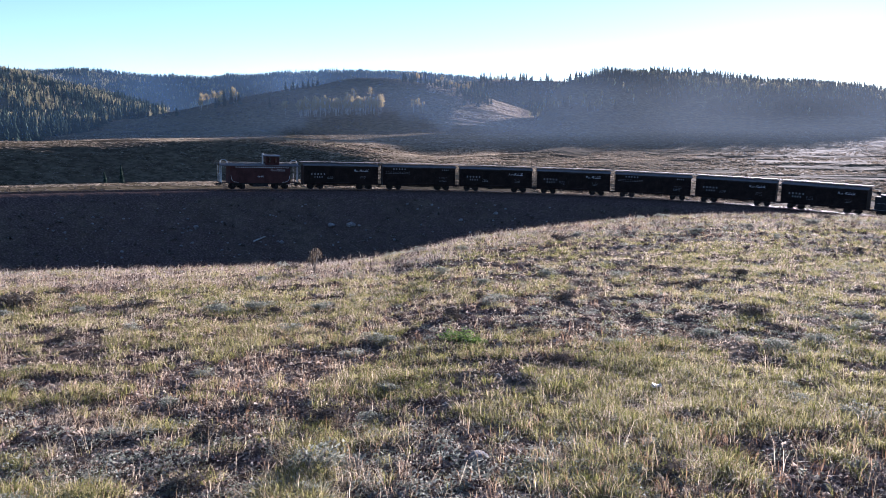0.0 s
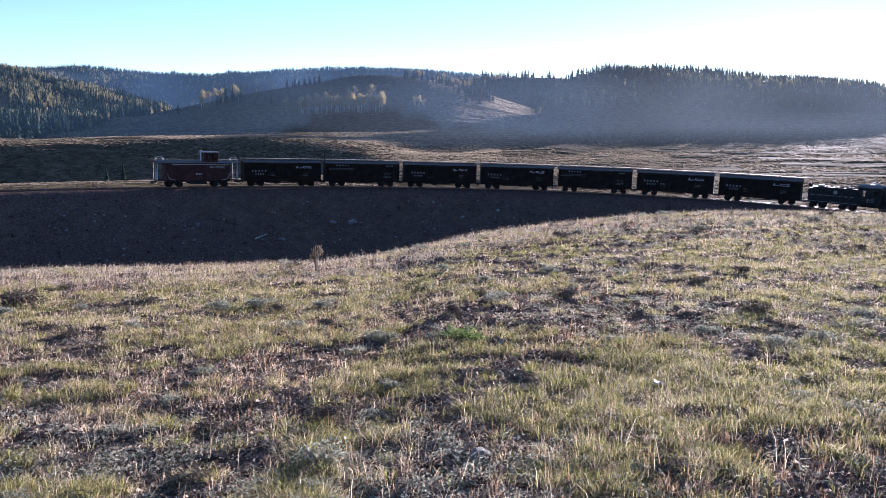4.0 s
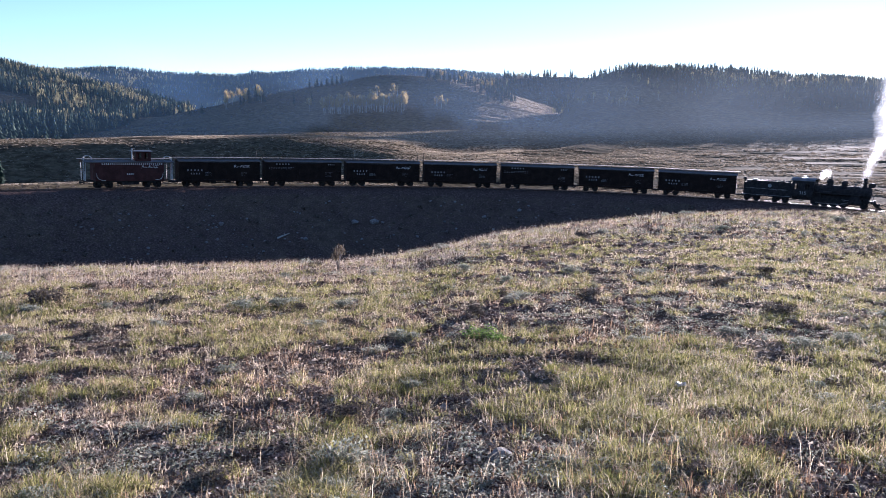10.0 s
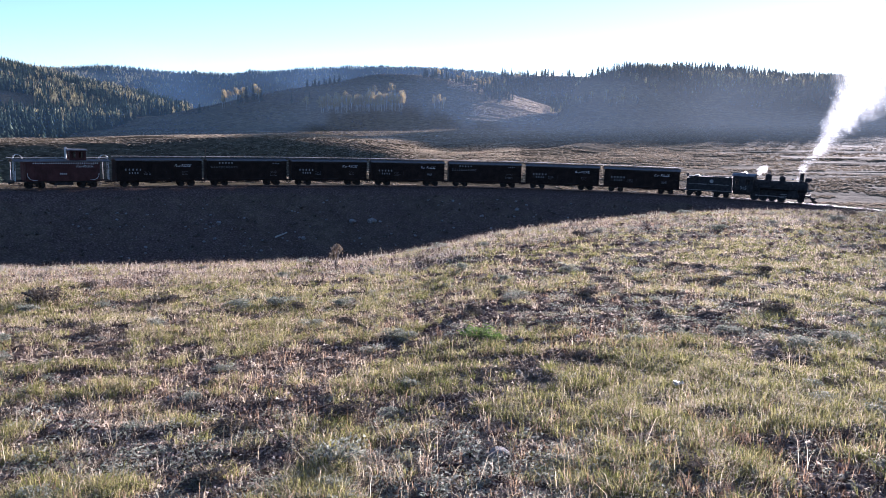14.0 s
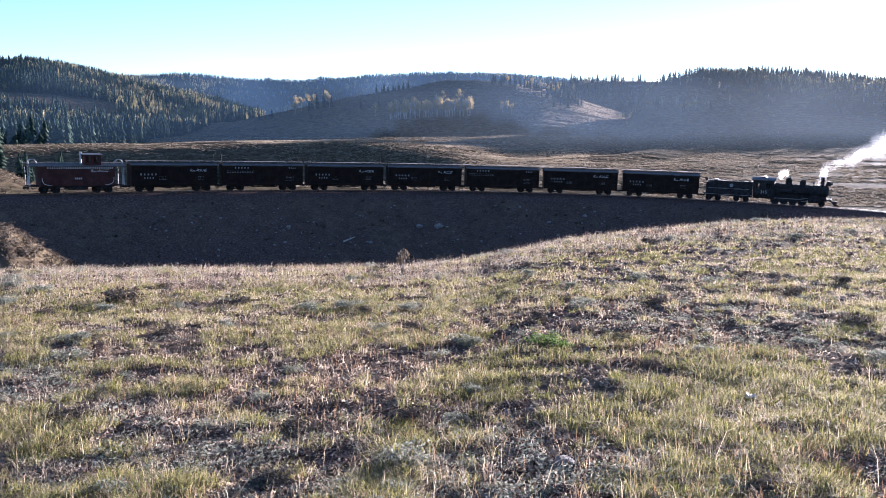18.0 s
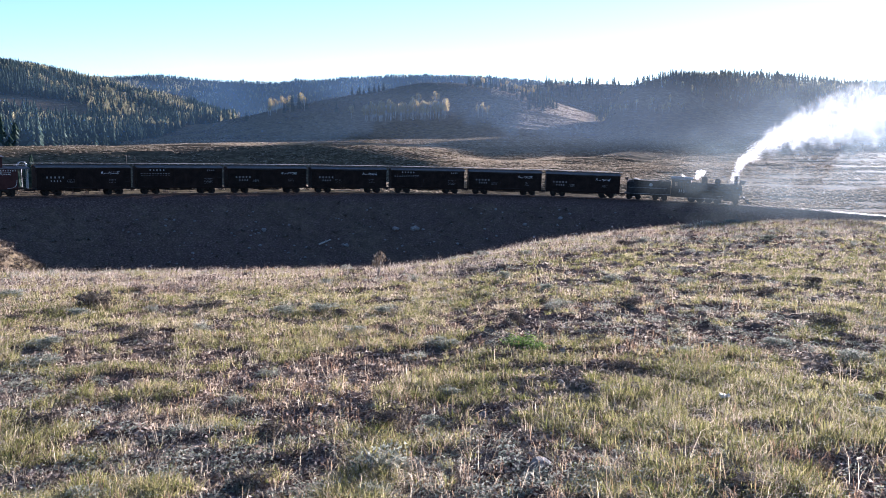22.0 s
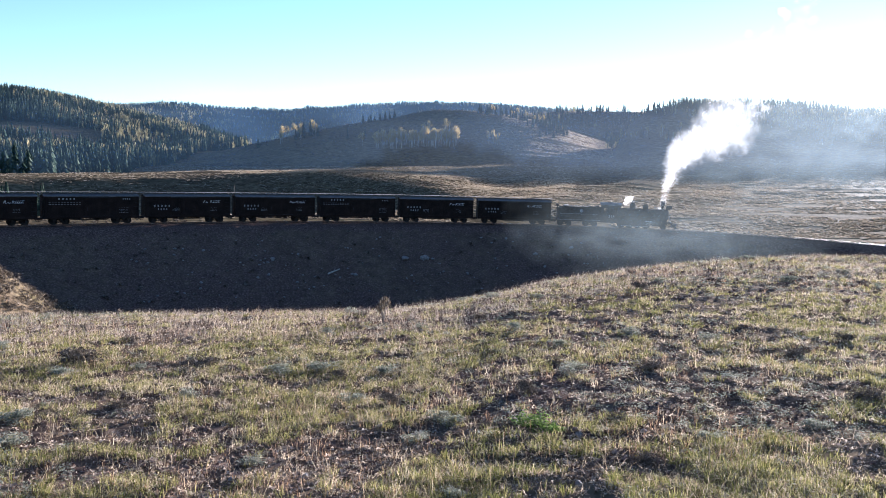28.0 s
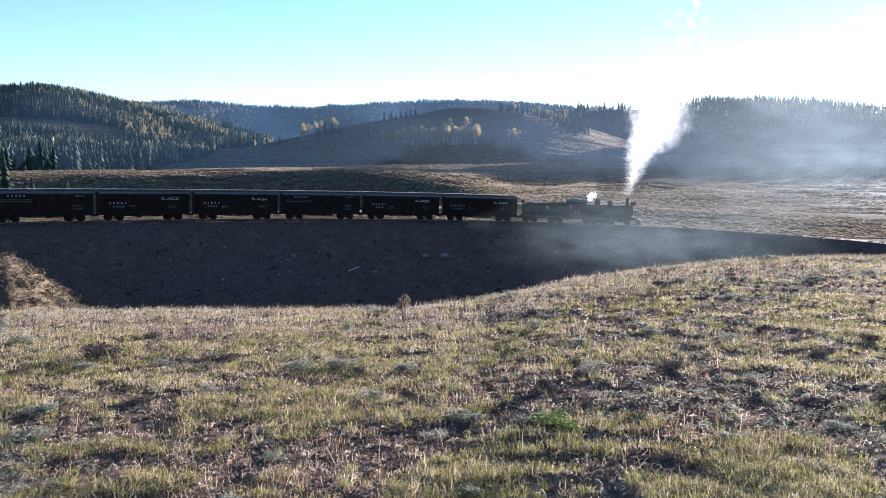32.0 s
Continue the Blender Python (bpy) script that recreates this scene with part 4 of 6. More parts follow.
    g.box(1.35, 3.6, -0.5, 0.5, 0.55, 0.95)
    g.box(7.8, 8.9, -0.6, 0.6, 1.0, 1.2)
    part("frame", g, M_IRON, e)
    g = Geo().box(9.75, 9.95, -1.1, 1.1, 0.7, 0.98)
    g.box(9.3, 9.8, -0.3, 0.3, 0.72, 0.9)
    part("pilot_beam", g, M_IRON, e)
    g = Geo()
    for i in range(11):
        y = -0.85 + 1.7 * i / 10
        g.rod((9.95, y, 0.72), (10.75 - 0.45 * abs(y), y * 0.75, 0.16), 0.03, 6)
    g.pipe([(10.1, -0.9, 0.2), (10.75, 0, 0.14), (10.1, 0.9, 0.2)], 0.035)
    part("pilot", g, M_IRON, e, "slatted pilot at the front")
    coupler(e, 10.0, 1)
    g = Geo().box(9.25, 9.8, -0.2, 0.2, 2.55, 2.95, 0.02)
    g.rod((9.8, 0, 2.75), (9.9, 0, 2.75), 0.19, 16)
    g.box(9.2, 9.75, -0.16, 0.16, 2.44, 2.55)
    lamp = part("headlight", g, M_IRON, e, "boxy black headlight")
    g = Geo().rod((9.9, 0, 2.75), (9.93, 0, 2.75), 0.16, 16)
    part("lens", g, M_GLASS, lamp)
    g = Geo()
    for sgn in (-1, 1):
        g.pipe([(9.5, sgn * 0.45, 1.95), (9.85, sgn * 0.5, 0.98)], 0.03)
    part("brace", g, M_STEEL, e)
    # wheels
    g = Geo()
    for sgn in (-1, 1):
        g.lathe((0, 0.40 * sgn, 0), (0, sgn, 0), [(0, DRIVER_R * 0.84), (0.0, DRIVER_R * 1.05), (0.03, DRIVER_R * 1.05), (0.035, DRIVER_R), (0.13, DRIVER_R * 0.99), (0.13, DRIVER_R * 0.84)], 28)
        g.rod((0, 0.4 * sgn, 0), (0, 0.56 * sgn, 0), 0.1, 10)
        for k in range(12):
            a = k * math.pi / 6
            g.rod((0, 0.47 * sgn, 0), (DRIVER_R * 0.88 * math.cos(a), 0.47 * sgn, DRIVER_R * 0.88 * math.sin(a)), 0.026, 5)
        c = 0 if sgn < 0 else math.pi / 2
        g.rod((CRANK * math.cos(c), 0.45 * sgn, CRANK * math.sin(c)), (CRANK * math.cos(c), 0.66 * sgn, CRANK * math.sin(c)), 0.055, 8)
        g.prism([(DRIVER_R * 0.85 * math.cos(c + math.pi + q), DRIVER_R * 0.85 * math.sin(c + math.pi + q)) for q in (-0.7, -0.35, 0, 0.35, 0.7)], *sorted((0.44 * sgn, 0.52 * sgn)))
    g.rod((0, -0.42, 0), (0, 0.42, 0), 0.07, 8)
    drv = g.mesh("driving_wheelset", M_IRON)
    for q in DRIVER_X:
        w = part("driving_wheelset", drv, None, e, "black spoked driving wheelset", at=pose(q + 3.3, 0, DRIVER_R))
        WHEELS.append((w, DRIVER_R))
    w = part("pilot_wheelset", M_WHEELSET, None, e, "small leading wheelset", at=pose(8.95, 0, 0.33))
    WHEELS.append((w, 0.33))
    for sgn in (-1, 1):
        g = Geo()
        for a, b in zip(DRIVER_X[:-1], DRIVER_X[1:]):
            g.box(a + 3.3, b + 3.3, *sorted((sgn * 0.58, sgn * 0.63)), -0.04, 0.04)
        for a in DRIVER_X:
            g.rod((a + 3.3, sgn * 0.57, 0), (a + 3.3, sgn * 0.65, 0), 0.09, 10)
        RODS.append((part("side_rod", g, M_STEEL, e, "bright steel side rod", at=pose(0, 0, DRIVER_R)), 0 if sgn < 0 else math.pi / 2))
        g = Geo()
        for z in (0.92, 0.52):
            g.box(6.75, 7.5, *sorted((sgn * 0.84, sgn * 1.0)), z - 0.03, z + 0.03)
        g.rod((6.9, sgn * 0.92, 0.72), (7.5, sgn * 0.92, 0.72), 0.03, 8)
        part("crosshead_guide", g, M_STEEL, e)
    return e


build_track()
TRAIN = []      # thing, its place behind or ahead of the first coupling, half the distance of its trucks
TRAIN.append((caboose(), -4.95, 2.55, 0))
MASTERS = {}
for i, (kind, tall, flip) in enumerate(((0, 1, 180), (1, 1, 0), (0, 1, 180), (0, 1, 0), (1, 0, 0), (0, 0, 0), (0, 0, 0))):
    if (kind, tall) in MASTERS:
        car = copy_thing(MASTERS[kind, tall], pose(0, 0, 0))
        for o in car.children_recursive:
            if o.name.startswith("wheelset"):
                WHEELS.append((o, 0.33))
    else:
        car = MASTERS[kind, tall] = boxcar(kind, tall)
    TRAIN.append((car, 9.9 * i + 4.95, 3.05, flip))
TRAIN.append((tender(), 69.3 + 2.95, 1.45, 0))
TRAIN.append((locomotive(), 69.3 + 4.70, 0.0, 0))


# ---- plants ----
NPR = np.random.RandomState(7)
M_GREEN = surface("green_grass", [(0.085, 0.092, 0.025), (0.186, 0.176, 0.058), (0.33, 0.29, 0.13)], 0.4, 0.7, bump=0, fine=3, island=0.9, leaf=0.5, spec=0.05)
M_STRAW = surface("dry_grass", [(0.25, 0.188, 0.12), (0.42, 0.333, 0.225), (0.60, 0.505, 0.365)], 0.4, 0.7, bump=0, fine=3, island=0.9, leaf=0.5, spec=0.05)
M_RUSSET = surface("russet_grass", [(0.19, 0.105, 0.06), (0.31, 0.19, 0.11), (0.46, 0.33, 0.21)], 0.4, 0.75, bump=0, fine=3, island=0.8, leaf=0.45, spec=0.05)
M_SEED = surface("seed_heads", [(0.20, 0.155, 0.115), (0.33, 0.265, 0.205), (0.47, 0.395, 0.32)], 0.4, 0.75, bump=0, fine=3, island=0.8, leaf=0.4, spec=0.05)
M_FRESH = surface("fresh_leaves", [(0.07, 0.12, 0.025), (0.13, 0.20, 0.045), (0.21, 0.28, 0.08)], 0.8, 0.7, bump=0, fine=5, island=0.7, leaf=0.4, spec=0.05)
M_SAGE = surface("sage_leaves", [(0.13, 0.14, 0.10), (0.24, 0.25, 0.19), (0.38, 0.38, 0.30)], 0.8, 0.75, bump=0, fine=5, island=0.7, leaf=0.3, spec=0.15)
M_TWIG = surface("grey_twigs", [(0.10, 0.08, 0.07), (0.20, 0.17, 0.14), (0.32, 0.28, 0.24)], 3.0, 0.9, bump=0, fine=9, island=0.6)
M_ROCK = surface("grey_rock", [(0.10, 0.09, 0.085), (0.20, 0.185, 0.17), (0.34, 0.32, 0.30)], 3.0, 0.9, bump=0.6, fine=22, height=0.04)
M_LITTER = surface("dead_leaf", [(0.17, 0.12, 0.09), (0.34, 0.265, 0.20), (0.56, 0.475, 0.38)], 3.0, 0.85, bump=0, fine=9, island=0.9, leaf=0.35, spec=0.1)
M_CLOD = surface("soil_clods", [(0.075, 0.046, 0.038), (0.145, 0.098, 0.080), (0.26, 0.19, 0.155)], 3.0, 0.95, bump=0.4, fine=22, island=0.7, height=0.02, spec=0.1)
M_BRUSH = surface("meadow_brush", [(0.09, 0.078, 0.055), (0.155, 0.132, 0.093), (0.24, 0.205, 0.145)], 0.3, 0.9, bump=0, fine=3, island=0.6, leaf=0.28, spec=0.0)
M_PALE = surface("pale_meadow_grass", [(0.17, 0.135, 0.095), (0.27, 0.22, 0.16), (0.39, 0.33, 0.25)], 0.3, 0.9, bump=0, fine=3, island=0.7, leaf=0.45, spec=0.0)
M_GOLD = surface("golden_grass", [(0.20, 0.16, 0.11), (0.31, 0.255, 0.185), (0.43, 0.365, 0.28)], 0.3, 0.9, bump=0, fine=3, island=0.6, leaf=0.5, spec=0.0)
M_SCRUB = surface("low_scrub", [(0.065, 0.056, 0.042), (0.12, 0.10, 0.073), (0.18, 0.15, 0.11)], 0.3, 0.9, bump=0, fine=3, island=0.7, leaf=0.25, spec=0.0)
M_BRUSHDARK = surface("dark_scrub", [(0.06, 0.05, 0.04), (0.12, 0.10, 0.08), (0.20, 0.17, 0.14)], 0.8, 0.9, bump=0, fine=5, island=0.6, leaf=0.1, spec=0.0)
M_RUSTLEAF = surface("russet_leaves", [(0.085, 0.066, 0.045), (0.15, 0.115, 0.075), (0.24, 0.185, 0.12)], 0.8, 0.75, bump=0, fine=5, island=0.7, leaf=0.22)


def scatter(tv, tf, pos, size, width, spin):
    """Copies of a template (corners, triangles) at many places, as arrays for one mesh."""
    n, k = len(pos), len(tv)
    c, s = np.cos(spin)[:, None], np.sin(spin)[:, None]
    x = tv[None, :, 0] * width[:, None]
    y = tv[None, :, 1] * width[:, None]
    v = np.stack([x * c - y * s + pos[:, 0:1], x * s + y * c + pos[:, 1:2], tv[None, :, 2] * size[:, None] + pos[:, 2:3]], -1)
    f = tf[None] + (np.arange(n) * k)[:, None, None]
    return v.reshape(-1, 3), f.reshape(-1, 3)


def conifer_shape(seed, tiers, sides, droop=0.25):
    """A spruce of height 1 and half-width 1: ragged skirts round a stem."""
    r = np.random.RandomState(seed)
    v, f = [], []
    for i in range(tiers):
        t = i / tiers
        top = 0.10 + 0.90 * (t + 1.25 / tiers)
        low = 0.07 + 0.90 * t
        rad = (1 - t) ** 0.85 * r.uniform(0.82, 1.1)
        b = len(v)
        v.append((0, 0, min(top, 1.0)))
        turn = r.uniform(0, 6.28)
        for j in range(sides):
            a = turn + 2 * math.pi * j / sides
            q = rad * (r.uniform(0.65, 1.25) if j % 2 == 0 else r.uniform(0.35, 0.65))
            v.append((q * math.cos(a), q * math.sin(a), low + (droop / tiers) * (-0.6 if j % 2 == 0 else 0.6) + r.uniform(-0.1, 0.1) / tiers))
        for j in range(sides):
            f.append((b, b + 1 + j, b + 1 + (j + 1) % sides))
    return np.array(v), np.array(f)


def leafy_shape(seed, n, low, wide, leaf, power=1.0):
    """A crown of many small leaves: random triangles in an uneven egg from height low to 1."""
    r = np.random.RandomState(seed)
    lumps = [(r.uniform(-0.5, 0.5) * wide, r.uniform(-0.5, 0.5) * wide, r.uniform(low + 0.12, 0.86), r.uniform(0.35, 0.6)) for _ in range(9)]
    v, f = [], []
    for _ in range(n):
        lx, ly, lz, lr = lumps[r.randint(9)]
        d = r.normal(size=3)
        d /= np.linalg.norm(d)
        q = r.uniform(0.3, 1.0) ** power
        c = np.array([lx + d[0] * lr * wide * q, ly + d[1] * lr * wide * q, lz + d[2] * lr * 0.42 * (1 - low) * q])
        if c[2] > 1.02 or c[2] < low * 0.85:
            continue
        a, b2 = r.normal(size=3), r.normal(size=3)
        a, b2 = a / np.linalg.norm(a) * leaf, b2 / np.linalg.norm(b2) * leaf
        b = len(v)
        v += [tuple(c - a * 0.5), tuple(c + a * 0.5), tuple(c + b2)]
        f.append((b, b + 1, b + 2))
    return np.array(v), np.array(f)


def spot(az, elev, d0=240.0, d1=1500.0):
    """The place on the ground that is seen at this bearing and elevation, or None."""
    d = np.linspace(d0, d1, 500)
    a = math.radians(az)
    z, _ = ground(d * math.sin(a), d * math.cos(a))
    e = np.degrees(np.arctan2(z - EYE_Z, d))
    hit = np.where(e >= elev)[0]
    if len(hit) == 0:
        return None
    i = hit[0]
    return d[i] * math.sin(a), d[i] * math.cos(a), z[i]


def visible(x, y, extra):
    """Whether a plant that tall at x, y shows from the camera above nearer ground (arrays)."""
    d = np.hypot(x, y)
    ok = np.ones(len(x), bool)
    z = ground(x, y)[0] + extra
    e = (z - EYE_Z) / d
    for q in np.linspace(0.25, 0.97, 16):
        zz = ground(x * q, y * q, False)[0]
        ok &= (zz - EYE_Z) / (d * q) < e
    return ok


# -- single trees --
CONE = [conifer_shape(20 + i, 12, 12) for i in range(4)]
CONE_ME = [array_mesh("crown", v, f, M_NEEDLE) for v, f in CONE]
ASP = [leafy_shape(40 + i, 760, 0.42, 1.0, 0.075, 0.6) for i in range(4)]
ASP_ME = [array_mesh("crown", v * (1, 1, 1), f, M_ASPEN) for v, f in ASP]


def spruce(x, y, h, i, label):
    t = tagged(new("spruce_tree"), label, "tree", "spruce trees on the open slope")
    t.matrix_basis = pose(x, y, gz(x, y) - 0.1, 0, 0, random.uniform(0, 360))
    w = h * random.uniform(0.2, 0.26)
    c = part("crown", CONE_ME[i % 4], None, t)
    c.scale = (w, w, h)
    k = part("trunk", TRUNK_ME, None, t)
    k.scale = (h * 0.02, h * 0.02, h * 0.5)
    return t


def aspen(x, y, h, i, label):
    t = tagged(new("aspen_tree"), label, "tree", "yellow aspen grove")
    t.matrix_basis = pose(x, y, gz(x, y) - 0.1, random.uniform(-3, 3), random.uniform(-3, 3), random.uniform(0, 360))
    w = h * random.uniform(0.19, 0.28)
    c = part("crown", ASP_ME[i % 4], None, t)
    c.scale = (w, w, h)
    k = part("trunk", BARK_ME, None, t)
    k.scale = (h * 0.011, h * 0.011, h * 0.8)
    return t


def stem_mesh(material, limbs):
    g = Geo().lathe((0, 0, 0), (0, 0, 1), [(0, 1.3), (0.05, 1.0), (0.5, 0.75), (1.0, 0.2)], 7)
    for i in range(limbs):
        a = i * 2.4
        z = 0.5 + 0.4 * i / max(1, limbs)
        g.rod((0, 0, z), (6 * math.cos(a), 6 * math.sin(a), z + 0.16), 0.35, 5, 0.1)
    return g.mesh("trunk", material)


TRUNK_ME, BARK_ME = stem_mesh(M_TRUNK, 0), stem_mesh(M_BARK, 6)

rng = random.Random(11)
# aspens on the face of the bald hill
for i in range(92):
    az = rng.uniform(-9.7, -4.1)
    e = 0.22 + (az + 9.7) * 0.03 + abs(rng.gauss(0, 0.14))
    p = spot(az, e)
    if p:
        aspen(p[0], p[1], rng.uniform(6.2, 9.0), i, "tall thin aspen tree with yellow autumn leaves")
for i, (az, e) in enumerate([(-1.9, 0.55), (-1.6, 0.6), (-1.3, 0.5), (-6.4, 1.0), (-6.0, 1.15), (-5.7, 1.05), (-4.9, 1.3), (-10.6, 0.4), (-4.6, 1.5)]):
    p = spot(az, e)
    if p:
        aspen(p[0], p[1], rng.uniform(5, 8), i, "small aspen tree with yellow leaves on the slope")
# the mixed clump on the hill's left shoulder
for i in range(20):
    az = rng.uniform(-16.2, -13.3)
    p = spot(az, float(np.interp(az, *BALD_HILL)) - rng.uniform(0.05, 0.45))
    if p:
        (aspen if rng.random() < 0.6 else spruce)(p[0], p[1], rng.uniform(6, 10), i, "tree in a mixed clump on the hill shoulder")
# spruces along the crest of the bald hill and down its right flank
for i in range(58):
    az = -2.8 + 5.0 * rng.random() ** 0.8
    p = spot(az, float(np.interp(az, *BALD_HILL)) - rng.uniform(0.03, 0.3))
    if p:
        (aspen if rng.random() < 0.15 else spruce)(p[0], p[1], rng.uniform(3.5, 7), i, "dark tree on the bare crest")
for i in range(26):
    t = rng.random()
    p = spot(1.2 + 2.4 * t + rng.gauss(0, 0.3), 1.75 - 0.75 * t + rng.gauss(0, 0.18))
    if p:
        spruce(p[0], p[1], rng.uniform(4.5, 8.5), i, "dark spruce tree on the lit flank of the hill")
for i in range(26):
    t = rng.random()
    p = spot(0.3 + 3.0 * t + rng.gauss(0, 0.25), 2.2 - 0.95 * t + rng.gauss(0, 0.14))
    if p:
        (aspen if i % 6 == 0 else spruce)(p[0], p[1], rng.uniform(2.6, 6.5), i, "tree casting a long shadow over the lit flank")
for i in range(14):
    az = rng.uniform(2.5, 8.5)
    p = spot(az, float(np.interp(az, *SADDLE)) - rng.uniform(0.02, 0.2), 640)
    if p:
        spruce(p[0], p[1], rng.uniform(4, 9), i, "small dark spruce on the far saddle")
for i in range(24):
    az = rng.uniform(5.5, 13)
    p = spot(az, rng.uniform(0.6, 1.3))
    if p:
        (aspen if rng.random() < 0.7 else spruce)(p[0], p[1], rng.uniform(3, 5.5), i, "small tree on the shaded foot of the ridge")
for i in range(16):
    az = rng.uniform(-10.6, -8.3)
    p = spot(az, float(np.interp(az, *BALD_HILL)) - rng.uniform(0.0, 0.08))
    if p:
        spruce(p[0], p[1], rng.uniform(3.5, 6), i, "small dark spruce on the hill's edge")
for i, (az, e) in enumerate([(-10.4, 1.1), (-17.6, 0.3), (-18.4, 0.25), (-11.6, 0.9)]):
    p = spot(az, e)
    if p:
        spruce(p[0], p[1], rng.uniform(4, 7), i, "lone dark spruce on the grassy slope")
# small spruces behind the track, beside the rear of the train
for i in range(22):
    az = -21.2 - 1.0 * i if i < 2 else rng.uniform(-36.5, -29.4)
    d = 118 + i * 2 if i < 2 else rng.uniform(118, 150)
    x, y = d * math.sin(radians(az)), d * math.cos(radians(az))
    spruce(x, y, (2.7 if i == 0 else 2.0) if i < 2 else rng.uniform(3, 6.5), i, "young dark green spruce beside the railway")


# -- forests --
def forest(name, label, n, az0, az1, d0, d1, h0, h1, keep, tiers=5, sides=7, aspens=0.12, broad=0.17):
    az = NPR.uniform(az0, az1, n)
    d = np.sqrt(NPR.uniform(d0 ** 2, d1 ** 2, n))
    x, y = d * np.sin(np.radians(az)), d * np.cos(np.radians(az))
    ok = keep(az, d, x, y) & visible(x, y, h1)
    x, y = x[ok], y[ok]
    z = ground(x, y)[0] - 0.2
    pos = np.stack([x, y, z], -1)
    h = NPR.uniform(h0 * 0.7, h1 * 1.08, len(x)) * (0.8 + 0.42 * rough(x, y, 48, 21)) * np.interp(np.hypot(x, y), [230, 480], [0.8, 1.0])
    kind = NPR.uniform(size=len(x)) < aspens * np.clip(0.55 + 2.4 * rough(x, y, 38, 22) + 0.8 * rough(x, y, 14, 24), 0.05, 3)
    vs, fs, base = [], [], 0
    for k in range(4):
        tv, tf = conifer_shape(60 + k, tiers, sides)
        sel = ~kind & (np.arange(len(x)) % 4 == k)
        v, f = scatter(tv, tf, pos[sel], h[sel], h[sel] * NPR.uniform(broad * 0.78, broad * 1.25, sel.sum()), NPR.uniform(0, 6.28, sel.sum()))
        vs.append(v)
        fs.append(f + base)
        base += len(v)
    tagged(new(name, array_mesh(name, np.concatenate(vs), np.concatenate(fs), M_NEEDLE)), label, "forest", kind="stuff")
    if aspens and kind.sum():
        tv, tf = leafy_shape(90, 40, 0.1, 1.0, 0.32, 0.6)
        v, f = scatter(tv, tf, pos[kind], h[kind] * 0.8, h[kind] * NPR.uniform(0.17, 0.25, kind.sum()), NPR.uniform(0, 6.28, kind.sum()))
        tagged(new("aspen_grove", array_mesh("aspen_grove", v, f, M_PALEASPEN)), "yellow and pale aspens among the dark spruces", "forest", kind="stuff")


forest("spruce_forest", "dense dark spruce forest covering the valley side", 20000, -42, -16, 225, 960, 4.6, 10.5, left_keep, aspens=0.26, broad=0.19)
forest("ridge_forest", "spruce forest on the shaded ridge", 15000, 6, 46, 340, 680, 2.7, 5.6,
       lambda az, d, x, y: ridge_keep(az, d, x, y) & (NPR.uniform(size=len(az)) < np.clip((d - 380) / 190, 0.3, 1)),
       aspens=0.25, broad=0.22)
forest("saddle_forest", "scattered spruces on the far saddle", 420, -4, 9, 690, 860, 5, 9,
       lambda az, d, x, y: rough(x, y, 60, 35) > 0.1, aspens=0.1)
forest("far_forest", "distant forest on the far ridge", 26000, -40, 5, 1400, 2720, 8, 15, lambda az, d, x, y: rough(x, y, 90, 36) > -0.75, 3, 5, 0.22)


# -- meadow and bank --
def clumps(name, label, x, y, h, material, n_leaf, leaf, wide=1.0, seed=5):
    tv, tf = leafy_shape(seed, n_leaf, 0.02, 1.0, leaf, 0.7)
    pos = np.stack([x, y, ground(x, y)[0] - np.minimum(0.03, 0.15 * h)], -1)
    v, f = scatter(tv, tf, pos, h, h * wide * NPR.uniform(0.7, 1.3, len(x)), NPR.uniform(0, 6.28, len(x)))
    return tagged(new(name, array_mesh(name, v, f, material)), label, "plants", kind="stuff")


def wedge(n, az0, az1, d0, d1, power=0.0):
    az = NPR.uniform(az0, az1, n)
    u = NPR.uniform(size=n)
    d = d0 * (d1 / d0) ** u if power == 0 else np.sqrt(d0 ** 2 + (d1 ** 2 - d0 ** 2) * u)
    return d * np.sin(np.radians(az)), d * np.cos(np.radians(az)), d, az


def off_track(x, y):
    out = np.empty(len(x))
    for c in range(0, len(x), 20000):
        out[c:c + 20000] = np.sqrt(((x[c:c + 20000, None] - TX) ** 2 + (y[c:c + 20000, None] - TY) ** 2).min(1))
    return out


x, y, d, az = wedge(42000, -37, 31, 108, 330)
ok = (off_track(x, y) > 4.5) & (rough(x * 0.5, y, 5, 46) + 0.6 * rough(x, y, 2.2, 47) > np.interp(az, [-9, -2, 3, 6], [0.35, -0.3, -0.3, 0.3]))
x, y = x[ok], y[ok]
clumps("meadow_scrub", "dark low scrub in broken rows across the meadow", x, y, NPR.uniform(0.03, 0.085, len(x)) * np.interp(np.degrees(np.arctan2(x, y)), [-6, 4], [0.9, 0.45]), M_SCRUB, 9, 0.9, 2.6, 12)
x, y, d, az = wedge(14000, -37, 31, 108, 420)
ok = (off_track(x, y) > 4.5) & (rough(x, y, 18, 41) > np.interp(az, [-14, -8, 2, 5], [0.3, -0.5, -0.5, 0.15]))
x, y = x[ok], y[ok]
clumps("meadow_sagebrush", "low grey-green sagebrush and bunch grass across the meadow", x, y, NPR.uniform(0.04, 0.09, len(x)) * np.interp(np.degrees(np.arctan2(x, y)), [-6, 4], [0.9, 0.5]), M_BRUSH, 14, 0.7, 2.3)
x, y, d, az = wedge(76000, -37, 31, 108, 340)
ok = (off_track(x, y) > 4) & (NPR.uniform(size=len(x)) < np.interp(az, [-30, -20, -14, -8, 4], [0.35, 0.7, 0.9, 0.9, 1.0])) & (rough(x * 0.4, y, 4.0, 68) > -0.45)
